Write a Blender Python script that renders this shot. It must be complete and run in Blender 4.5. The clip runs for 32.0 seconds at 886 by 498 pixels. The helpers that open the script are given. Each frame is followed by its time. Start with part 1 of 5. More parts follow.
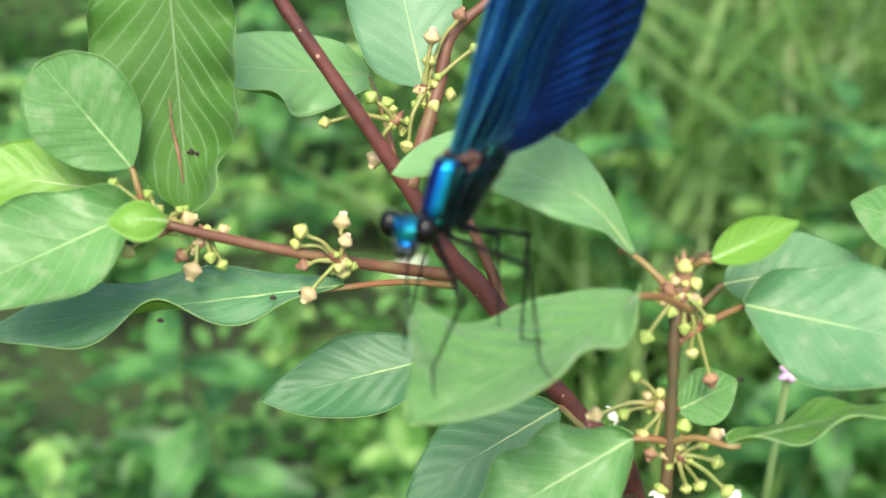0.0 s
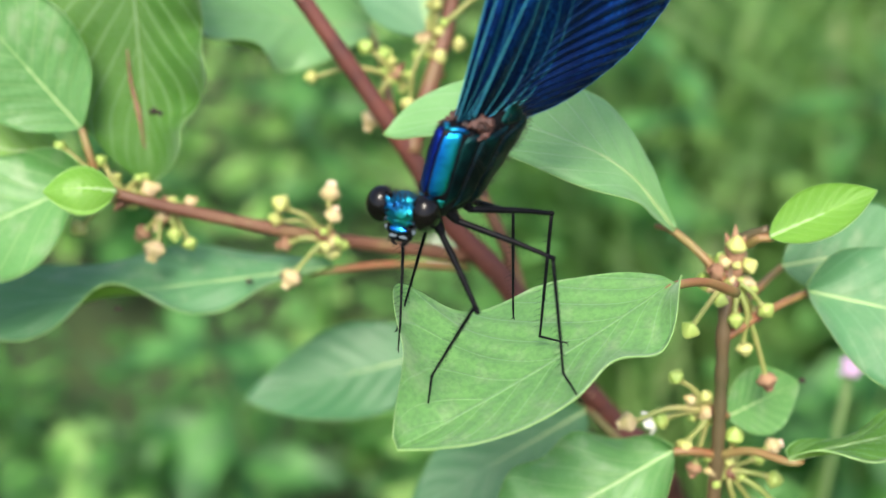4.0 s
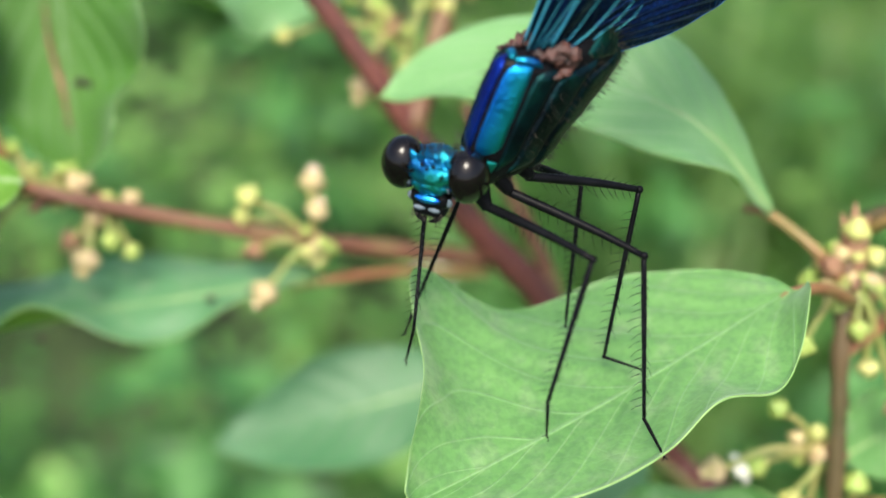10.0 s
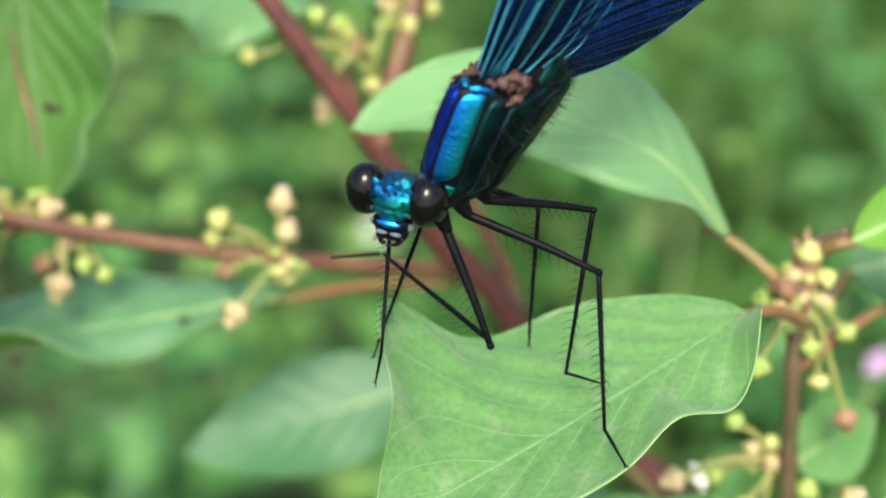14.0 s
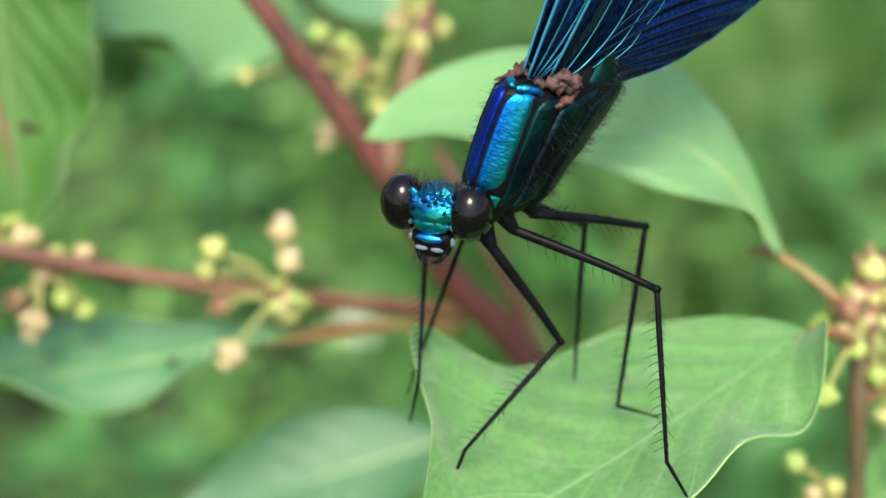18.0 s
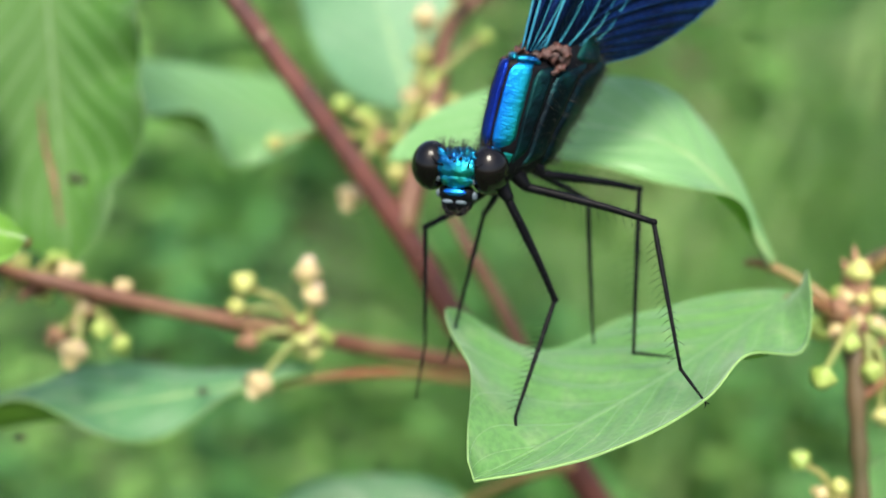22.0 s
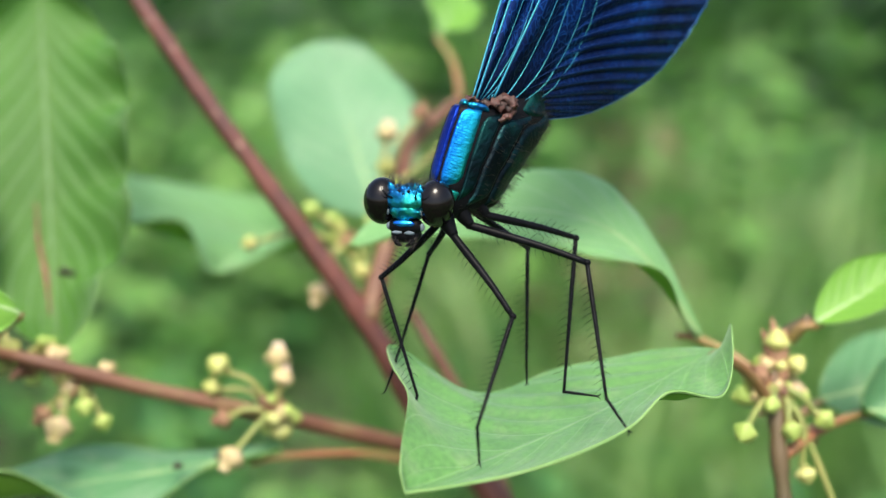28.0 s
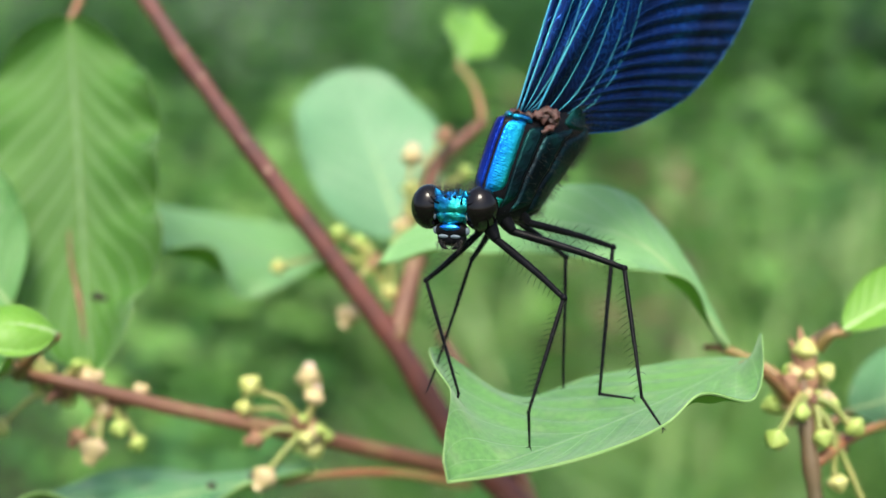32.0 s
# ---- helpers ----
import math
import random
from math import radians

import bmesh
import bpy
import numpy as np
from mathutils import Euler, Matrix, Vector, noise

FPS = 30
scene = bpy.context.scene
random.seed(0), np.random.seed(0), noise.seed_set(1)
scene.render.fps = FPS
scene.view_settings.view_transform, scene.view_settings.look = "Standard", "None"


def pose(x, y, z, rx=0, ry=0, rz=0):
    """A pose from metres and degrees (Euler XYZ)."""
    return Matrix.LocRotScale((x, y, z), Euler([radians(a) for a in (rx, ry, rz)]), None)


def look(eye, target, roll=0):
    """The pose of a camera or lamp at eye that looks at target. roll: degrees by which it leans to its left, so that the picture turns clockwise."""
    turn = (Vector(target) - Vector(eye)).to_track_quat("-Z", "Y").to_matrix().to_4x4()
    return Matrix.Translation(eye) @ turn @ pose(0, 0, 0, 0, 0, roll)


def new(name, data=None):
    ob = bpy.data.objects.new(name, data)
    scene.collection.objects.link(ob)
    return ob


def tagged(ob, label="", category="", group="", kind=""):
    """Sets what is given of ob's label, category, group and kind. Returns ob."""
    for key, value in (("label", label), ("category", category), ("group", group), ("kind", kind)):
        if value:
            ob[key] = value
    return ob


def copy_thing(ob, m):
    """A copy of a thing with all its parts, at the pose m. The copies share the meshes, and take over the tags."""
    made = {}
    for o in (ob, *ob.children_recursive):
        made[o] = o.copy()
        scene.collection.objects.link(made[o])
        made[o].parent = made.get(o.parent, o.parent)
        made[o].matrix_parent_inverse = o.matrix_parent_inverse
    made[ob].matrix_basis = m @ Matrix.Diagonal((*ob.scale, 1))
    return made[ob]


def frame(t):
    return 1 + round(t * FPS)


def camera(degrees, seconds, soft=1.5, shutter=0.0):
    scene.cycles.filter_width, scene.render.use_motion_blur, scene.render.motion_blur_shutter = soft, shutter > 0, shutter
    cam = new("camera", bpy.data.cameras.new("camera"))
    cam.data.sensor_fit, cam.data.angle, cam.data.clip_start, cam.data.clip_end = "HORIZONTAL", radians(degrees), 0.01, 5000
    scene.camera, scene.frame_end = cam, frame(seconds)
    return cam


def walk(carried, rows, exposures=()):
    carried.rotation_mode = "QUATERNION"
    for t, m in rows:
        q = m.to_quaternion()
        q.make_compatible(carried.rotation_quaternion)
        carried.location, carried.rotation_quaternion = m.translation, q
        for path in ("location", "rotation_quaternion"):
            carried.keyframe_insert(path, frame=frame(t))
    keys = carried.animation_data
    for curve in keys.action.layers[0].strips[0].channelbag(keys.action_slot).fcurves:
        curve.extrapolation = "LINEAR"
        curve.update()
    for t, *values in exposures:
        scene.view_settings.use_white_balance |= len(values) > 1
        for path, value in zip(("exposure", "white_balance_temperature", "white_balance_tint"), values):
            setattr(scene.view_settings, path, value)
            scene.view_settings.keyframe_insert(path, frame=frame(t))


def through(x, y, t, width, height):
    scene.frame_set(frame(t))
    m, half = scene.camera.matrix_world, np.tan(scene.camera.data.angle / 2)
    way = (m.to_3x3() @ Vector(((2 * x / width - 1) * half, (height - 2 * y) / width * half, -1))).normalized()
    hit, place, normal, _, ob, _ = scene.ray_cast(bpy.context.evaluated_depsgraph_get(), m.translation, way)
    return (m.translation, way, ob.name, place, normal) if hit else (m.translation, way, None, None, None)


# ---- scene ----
cam = camera(40.0, 32.0, soft=1.5)
cam.data.dof.use_dof = True
cam.data.dof.aperture_fstop = 21.0
PATH = [
    (0, (-0.00993, -0.09160, 0.72884), (-0.00362, -0.02782, 0.68096), 0.00),
    (0.5, (-0.00711, -0.09162, 0.72844), (-0.00186, -0.02760, 0.68076), -0.55),
    (1, (-0.00733, -0.08864, 0.72978), (-0.00183, -0.02496, 0.68167), -0.25),
    (1.5, (-0.00932, -0.08856, 0.72847), (-0.00355, -0.02492, 0.68034), -0.10),
    (2, (-0.00772, -0.08795, 0.72640), (-0.00246, -0.02447, 0.67800), -0.27),
    (2.5, (-0.00739, -0.08908, 0.72713), (-0.00252, -0.02590, 0.67830), -0.42),
    (3, (-0.01070, -0.08367, 0.72082), (-0.00417, -0.02041, 0.67228), 0.13),
    (3.5, (-0.00583, -0.07769, 0.71549), (-0.00152, -0.01415, 0.66707), -0.74),
    (5.5, (-0.00355, -0.06747, 0.71329), (-0.00026, -0.00597, 0.66224), -2.21),
    (6, (-0.00369, -0.06482, 0.70990), (-0.00066, -0.00343, 0.65869), -2.57),
    (6.5, (-0.00272, -0.06422, 0.70891), (-0.00029, -0.00328, 0.65713), -3.31),
    (7, (-0.00568, -0.06652, 0.70552), (-0.00252, -0.00436, 0.65526), -2.70),
    (7.5, (-0.00418, -0.06140, 0.70599), (-0.00200, 0.00026, 0.65505), -3.31),
    (8, (-0.00407, -0.05942, 0.70159), (-0.00162, 0.00335, 0.65205), -3.15),
    (8.5, (-0.00676, -0.05896, 0.69847), (-0.00294, 0.00511, 0.65071), -2.31),
    (9, (-0.00477, -0.05540, 0.69909), (-0.00137, 0.00870, 0.65133), -2.51),
    (9.5, (-0.00550, -0.05507, 0.69980), (-0.00149, 0.00885, 0.65186), -2.43),
    (10, (-0.00545, -0.05146, 0.69566), (-0.00114, 0.01246, 0.64774), -2.79),
    (10.5, (-0.00361, -0.04836, 0.69850), (0.00051, 0.01445, 0.64912), -2.96),
    (11, (-0.00630, -0.04838, 0.70152), (-0.00205, 0.01409, 0.65172), -3.17),
    (11.5, (-0.00719, -0.04953, 0.70155), (-0.00217, 0.01271, 0.65154), -2.98),
    (12, (-0.00771, -0.04851, 0.70363), (-0.00278, 0.01303, 0.65274), -2.92),
    (12.5, (-0.00930, -0.04916, 0.70192), (-0.00287, 0.01186, 0.65058), -2.23),
    (13, (-0.01091, -0.05428, 0.69314), (-0.00333, 0.01040, 0.64668), -0.87),
    (13.5, (-0.00669, -0.04965, 0.70256), (0.00087, 0.01134, 0.65134), -1.38),
    (15.5, (-0.01266, -0.05354, 0.69769), (-0.00271, 0.01110, 0.65163), -0.44),
    (16, (-0.01294, -0.05356, 0.69807), (-0.00336, 0.01092, 0.65169), -0.94),
    (16.5, (-0.01387, -0.05335, 0.69605), (-0.00401, 0.01146, 0.65020), -1.23),
    (17, (-0.01154, -0.04794, 0.69339), (-0.00127, 0.01661, 0.64727), -1.35),
    (17.5, (-0.01130, -0.04719, 0.69165), (-0.00083, 0.01745, 0.64570), -1.10),
    (18, (-0.01067, -0.04585, 0.69129), (-0.00002, 0.01956, 0.64649), -0.80),
    (18.5, (-0.01098, -0.04535, 0.69127), (-0.00027, 0.01985, 0.64617), -0.76),
    (19, (-0.01182, -0.04983, 0.69279), (-0.00051, 0.01566, 0.64825), -0.32),
    (19.5, (-0.01414, -0.05199, 0.69524), (-0.00272, 0.01340, 0.65059), -0.17),
    (20, (-0.01324, -0.05403, 0.69629), (-0.00177, 0.01145, 0.65178), -0.29),
    (20.5, (-0.01220, -0.05476, 0.69405), (-0.00127, 0.01119, 0.65011), -0.64),
    (21, (-0.01429, -0.05474, 0.68913), (-0.00321, 0.01158, 0.64578), -0.63),
    (21.5, (-0.01426, -0.06176, 0.68088), (-0.00145, 0.00992, 0.64774), -0.06),
    (22, (-0.01453, -0.05895, 0.68005), (-0.00221, 0.01393, 0.64944), -1.41),
    (22.5, (-0.01551, -0.06111, 0.67692), (-0.00170, 0.01338, 0.65123), -0.97),
    (23, (-0.01504, -0.06224, 0.67621), (0.00056, 0.01302, 0.65401), -0.68),
    (23.5, (-0.01874, -0.06650, 0.67620), (-0.00103, 0.00910, 0.65693), 0.13),
    (24, (-0.01874, -0.07149, 0.67695), (-0.00131, 0.00429, 0.65811), 0.14),
    (24.5, (-0.02176, -0.07056, 0.67444), (-0.00438, 0.00528, 0.65580), -0.02),
    (25, (-0.01798, -0.06930, 0.67791), (-0.00180, 0.00639, 0.65767), -0.37),
    (25.5, (-0.01666, -0.07054, 0.67792), (-0.00062, 0.00513, 0.65749), -0.57),
    (27.5, (-0.01482, -0.06958, 0.67716), (-0.00009, 0.00623, 0.65629), -1.07),
    (28, (-0.01418, -0.07014, 0.67615), (-0.00009, 0.00605, 0.65621), -1.58),
    (28.5, (-0.01467, -0.06921, 0.67598), (-0.00013, 0.00691, 0.65613), -1.60),
    (29, (-0.01635, -0.06939, 0.67672), (-0.00155, 0.00676, 0.65715), -1.72),
    (29.5, (-0.01460, -0.06660, 0.67474), (-0.00033, 0.01002, 0.65671), -1.99),
    (30, (-0.01452, -0.06532, 0.67311), (-0.00066, 0.01148, 0.65552), -2.57),
    (30.5, (-0.01442, -0.06519, 0.67379), (-0.00070, 0.01173, 0.65659), -2.51),
    (31, (-0.01485, -0.06616, 0.67297), (-0.00120, 0.01082, 0.65603), -2.87),
    (31.5, (-0.01545, -0.06729, 0.67363), (-0.00183, 0.00974, 0.65687), -2.60),
    (32, (-0.01560, -0.07166, 0.67432), (-0.00229, 0.00535, 0.65720), -2.76),
]
walk(cam, [(t, look(eye, target, roll)) for t, eye, target, roll in PATH])

# ---- light: bright overcast day, no hard shadows ----
world = bpy.data.worlds.new("sky")
scene.world = world
world.use_nodes = True
sky_nodes = world.node_tree.nodes
sky = sky_nodes.new("ShaderNodeTexSky")
sky.sky_type = "NISHITA"
sky.sun_disc = False
sky.sun_elevation, sky.sun_rotation = radians(61), radians(-170)
sky.air_density, sky.dust_density, sky.ozone_density = 1.0, 4.0, 1.0
sky_nodes["Background"].inputs["Strength"].default_value = 0.14
world.node_tree.links.new(sky.outputs[0], sky_nodes["Background"].inputs["Color"])
sun = new("sun", bpy.data.lights.new("sun", "SUN"))
sun.data.energy, sun.data.angle, sun.data.color = 2.0, radians(22), (1.0, 0.95, 0.81)
sun.matrix_world = look((-0.15, -0.9, 2.4), (0, 0, 0.65))
scene.view_settings.exposure = 1.12

# ---- the sprig's own axes, in millimetres: u to the right, v up along it, d away; leaning 26 degrees ----
HEIGHT, LEAN = 0.65, radians(26)


def way(u, v, d):
    return Vector((u, d * math.cos(LEAN) + v * math.sin(LEAN), v * math.cos(LEAN) - d * math.sin(LEAN)))


def at(u, v, d):
    return way(u, v, d) * 0.001 + Vector((0, 0, HEIGHT))


# ---- materials ----
def material(name):
    m = bpy.data.materials.new(name)
    m.use_nodes = True
    return m, m.node_tree.nodes, m.node_tree.links, m.node_tree.nodes["Principled BSDF"]


def ramp(nodes, stops):
    r = nodes.new("ShaderNodeValToRGB")
    while len(r.color_ramp.elements) < len(stops):
        r.color_ramp.elements.new(0.5)
    for e, (p, c) in zip(r.color_ramp.elements, stops):
        e.position, e.color = p, (*c, 1)
    return r


def noise_node(nodes, links, scale, detail=4, coord="Object"):
    tc = nodes.new("ShaderNodeTexCoord")
    n = nodes.new("ShaderNodeTexNoise")
    n.inputs["Scale"].default_value, n.inputs["Detail"].default_value = scale, detail
    links.new(tc.outputs[coord], n.inputs["Vector"])
    return n


def math_node(nodes, links, op, a, b=None):
    m = nodes.new("ShaderNodeMath")
    m.operation = op
    for i, v in enumerate((a, b)):
        if v is None:
            continue
        if isinstance(v, (int, float)):
            m.inputs[i].default_value = v
        else:
            links.new(v, m.inputs[i])
    return m.outputs[0]


def surface(name, stops, scale, rough=0.5, metal=0.0, bump=0.2, bump_scale=None, spec=0.5, coord="Object", sheen=0.0):
    m, nodes, links, b = material(name)
    n = noise_node(nodes, links, scale, 5, coord)
    r = ramp(nodes, stops)
    links.new(n.outputs["Fac"], r.inputs[0])
    links.new(r.outputs[0], b.inputs["Base Color"])
    b.inputs["Roughness"].default_value, b.inputs["Metallic"].default_value = rough, metal
    b.inputs["Specular IOR Level"].default_value = spec
    if bump:
        n2 = noise_node(nodes, links, bump_scale or scale * 4, 3, coord)
        bp = nodes.new("ShaderNodeBump")
        bp.inputs["Strength"].default_value, bp.inputs["Distance"].default_value = bump, 0.0002
        links.new(n2.outputs["Fac"], bp.inputs["Height"])
        links.new(bp.outputs[0], b.inputs["Normal"])
    return m


def leaf_material(name, dark, light, vein, through_colour, veins=8.0, rough=0.42, dust=0.0, spec=0.45, glow=0.3, bloom=0.0, broad=0.055, grain=0.0):
    """Leaf blade: patchy green, pale veins from the blade's own coordinates, light passing through."""
    m, nodes, links, b = material(name)
    n = noise_node(nodes, links, 160, 6)
    wide = noise_node(nodes, links, 60, 3)
    r = ramp(nodes, [(0.32, dark), (0.68, light)])
    links.new(math_node(nodes, links, "ADD", math_node(nodes, links, "MULTIPLY", n.outputs["Fac"], 0.55), math_node(nodes, links, "MULTIPLY", wide.outputs["Fac"], 0.45)), r.inputs[0])
    uv = nodes.new("ShaderNodeUVMap")
    sep = nodes.new("ShaderNodeSeparateXYZ")
    links.new(uv.outputs[0], sep.inputs[0])
    side = math_node(nodes, links, "ABSOLUTE", math_node(nodes, links, "SUBTRACT", sep.outputs[1], 0.5))
    bend = math_node(nodes, links, "MULTIPLY", math_node(nodes, links, "POWER", side, 0.8), 0.62)
    phase = math_node(nodes, links, "MULTIPLY", math_node(nodes, links, "SUBTRACT", sep.outputs[0], bend), veins)
    saw = math_node(nodes, links, "ABSOLUTE", math_node(nodes, links, "SUBTRACT", math_node(nodes, links, "FRACT", phase), 0.5))
    line = ramp(nodes, [(0.0, (1, 1, 1)), (broad, (0, 0, 0))])
    links.new(saw, line.inputs[0])
    mid = ramp(nodes, [(0.0, (1, 1, 1)), (0.012, (0, 0, 0))])
    links.new(side, mid.inputs[0])
    net = nodes.new("ShaderNodeTexVoronoi")
    net.feature = "DISTANCE_TO_EDGE"
    net.inputs["Scale"].default_value = 1100
    tc = nodes.new("ShaderNodeTexCoord")
    links.new(tc.outputs["Object"], net.inputs["Vector"])
    fine = ramp(nodes, [(0.0, (0.1, 0.1, 0.1)), (0.12, (0, 0, 0))])
    links.new(net.outputs["Distance"], fine.inputs[0])
    both = math_node(nodes, links, "MAXIMUM", math_node(nodes, links, "MULTIPLY", line.outputs[0], 0.6), math_node(nodes, links, "MULTIPLY", mid.outputs[0], 0.9))
    both = math_node(nodes, links, "MAXIMUM", both, fine.outputs[0])
    mix = nodes.new("ShaderNodeMixRGB")
    mix.inputs[2].default_value = (*vein, 1)
    links.new(both, mix.inputs[0])
    links.new(r.outputs[0], mix.inputs[1])
    out = mix.outputs[0]
    if dust:
        dn = noise_node(nodes, links, 420, 7)
        dr = ramp(nodes, [(0.52, (0, 0, 0)), (0.75, (dust, dust, dust))])
        links.new(dn.outputs["Fac"], dr.inputs[0])
        mix2 = nodes.new("ShaderNodeMixRGB")
        mix2.inputs[2].default_value = (0.38, 0.48, 0.28, 1)
        links.new(dr.outputs[0], mix2.inputs[0])
        links.new(out, mix2.inputs[1])
        out = mix2.outputs[0]
    if grain:
        # short sunken veinlets between the side veins
        weave = noise_node(nodes, links, 2300, 3)
        shade = ramp(nodes, [(0.36, (1 - grain, 1 - grain, 1 - 0.8 * grain)), (0.6, (1 + 0.2 * grain, 1 + 0.2 * grain, 1))])
        links.new(weave.outputs["Fac"], shade.inputs[0])
        mix3 = nodes.new("ShaderNodeMixRGB")
        mix3.blend_type, mix3.inputs[0].default_value = "MULTIPLY", 1.0
        links.new(out, mix3.inputs[1])
        links.new(shade.outputs[0], mix3.inputs[2])
        out = mix3.outputs[0]
    links.new(out, b.inputs["Base Color"])
    b.inputs["Roughness"].default_value = rough
    b.inputs["Specular IOR Level"].default_value = spec
    b.inputs["Sheen Weight"].default_value, b.inputs["Sheen Roughness"].default_value = bloom, 0.4
    b.inputs["Sheen Tint"].default_value = (0.75, 0.95, 0.75, 1)
    bp = nodes.new("ShaderNodeBump")
    bp.inputs["Strength"].default_value, bp.inputs["Distance"].default_value = 0.35, 0.0002
    links.new(both, bp.inputs["Height"])
    bp2 = nodes.new("ShaderNodeBump")
    bp2.inputs["Strength"].default_value, bp2.inputs["Distance"].default_value = 0.25, 0.0003
    links.new(n.outputs["Fac"], bp2.inputs["Height"])
    links.new(bp.outputs[0], bp2.inputs["Normal"])
    links.new(bp2.outputs[0], b.inputs["Normal"])
    tr = nodes.new("ShaderNodeBsdfTranslucent")
    lit = nodes.new("ShaderNodeMixRGB")
    lit.inputs[1].default_value, lit.inputs[2].default_value = (*through_colour, 1), (*[0.5 * c + 0.5 * v for c, v in zip(through_colour, vein)], 1)
    patchy = nodes.new("ShaderNodeMixRGB")
    patchy.blend_type, patchy.inputs[0].default_value = "MULTIPLY", 0.6
    blotch = ramp(nodes, [(0.3, (0.55, 0.6, 0.6)), (0.7, (1, 1, 1))])
    links.new(wide.outputs["Fac"], blotch.inputs[0])
    links.new(both, lit.inputs[0])
    links.new(lit.outputs[0], patchy.inputs[1])
    links.new(blotch.outputs[0], patchy.inputs[2])
    links.new(patchy.outputs[0], tr.inputs["Color"])
    sh = nodes.new("ShaderNodeMixShader")
    sh.inputs[0].default_value = glow
    links.new(b.outputs[0], sh.inputs[1])
    links.new(tr.outputs[0], sh.inputs[2])
    links.new(sh.outputs[0], nodes["Material Output"].inputs["Surface"])
    return m


LEAF = leaf_material("leaf_green", (0.085, 0.24, 0.06), (0.15, 0.35, 0.11), (0.32, 0.53, 0.18), (0.2, 0.5, 0.05), dust=0.5)
LEAF_BLUE = leaf_material("leaf_bluish_green", (0.07, 0.21, 0.08), (0.13, 0.31, 0.135), (0.2, 0.4, 0.19), (0.16, 0.44, 0.07), rough=0.5, dust=0.4, bloom=0.3)
LEAF_PALE = leaf_material("leaf_pale_mint", (0.21, 0.45, 0.17), (0.31, 0.57, 0.25), (0.36, 0.6, 0.3), (0.3, 0.6, 0.1), rough=0.36, glow=0.42, bloom=0.2)
LEAF_MINT = leaf_material("leaf_dull_mint", (0.12, 0.28, 0.14), (0.19, 0.38, 0.2), (0.26, 0.46, 0.26), (0.2, 0.46, 0.12), rough=0.45)
LEAF_LIGHT = leaf_material("leaf_light_green", (0.11, 0.275, 0.075), (0.18, 0.385, 0.115), (0.27, 0.475, 0.19), (0.22, 0.52, 0.05), rough=0.4, dust=0.45, spec=0.5, bloom=0.35, grain=0.22)
# darker copy of the bluish leaf, with shade put into its colour
LEAF_SHADE = leaf_material("leaf_bluish_painted_shade", (0.05, 0.17, 0.065), (0.09, 0.24, 0.10), (0.17, 0.34, 0.16), (0.1, 0.34, 0.05), rough=0.4, bloom=0.3)
LEAF_SOFT = leaf_material("leaf_soft_pale_green", (0.16, 0.36, 0.12), (0.25, 0.48, 0.2), (0.36, 0.56, 0.28), (0.28, 0.58, 0.08), rough=0.4, bloom=0.2)
LEAF_LIME = leaf_material("leaf_young_lime", (0.13, 0.32, 0.03), (0.2, 0.42, 0.06), (0.3, 0.52, 0.11), (0.32, 0.6, 0.05))
LEAF_OLD = leaf_material("leaf_mature_green", (0.05, 0.155, 0.018), (0.085, 0.225, 0.036), (0.3, 0.46, 0.2), (0.36, 0.6, 0.02), veins=11, rough=0.6, spec=0.4, glow=0.42, broad=0.09, bloom=0.3)
LEAF_UNDER = leaf_material("leaf_underside", (0.14, 0.31, 0.025), (0.2, 0.4, 0.05), (0.28, 0.46, 0.10), (0.22, 0.5, 0.05), rough=0.6)
MIDRIB = surface("midrib_pale", [(0.3, (0.24, 0.38, 0.13)), (0.7, (0.34, 0.48, 0.2))], 300, 0.5)
RIB_BROWN = surface("midrib_brownish", [(0.3, (0.10, 0.045, 0.02)), (0.7, (0.2, 0.10, 0.05))], 200, 0.6)
EDGE = surface("leaf_margin_pale", [(0.3, (0.2, 0.38, 0.1)), (0.7, (0.28, 0.46, 0.16))], 300, 0.5)
PETIOLE = surface("petiole_red_green", [(0.35, (0.24, 0.065, 0.035)), (0.65, (0.22, 0.19, 0.06))], 130, 0.5)
BUD = surface("bud_yellow_green", [(0.3, (0.20, 0.33, 0.05)), (0.7, (0.38, 0.45, 0.12))], 500, 0.5)
BUD_PALE = surface("bud_cream_pink", [(0.3, (0.44, 0.38, 0.14)), (0.7, (0.52, 0.38, 0.24))], 500, 0.5)
PETAL = surface("petal_white", [(0.3, (0.66, 0.66, 0.52)), (0.7, (0.8, 0.8, 0.7))], 400, 0.5)
DARK = surface("dark_speck", [(0.3, (0.015, 0.01, 0.008)), (0.7, (0.05, 0.03, 0.02))], 900, 0.8)
DRY = surface("dry_brown", [(0.3, (0.16, 0.07, 0.04)), (0.7, (0.34, 0.2, 0.11))], 500, 0.8)


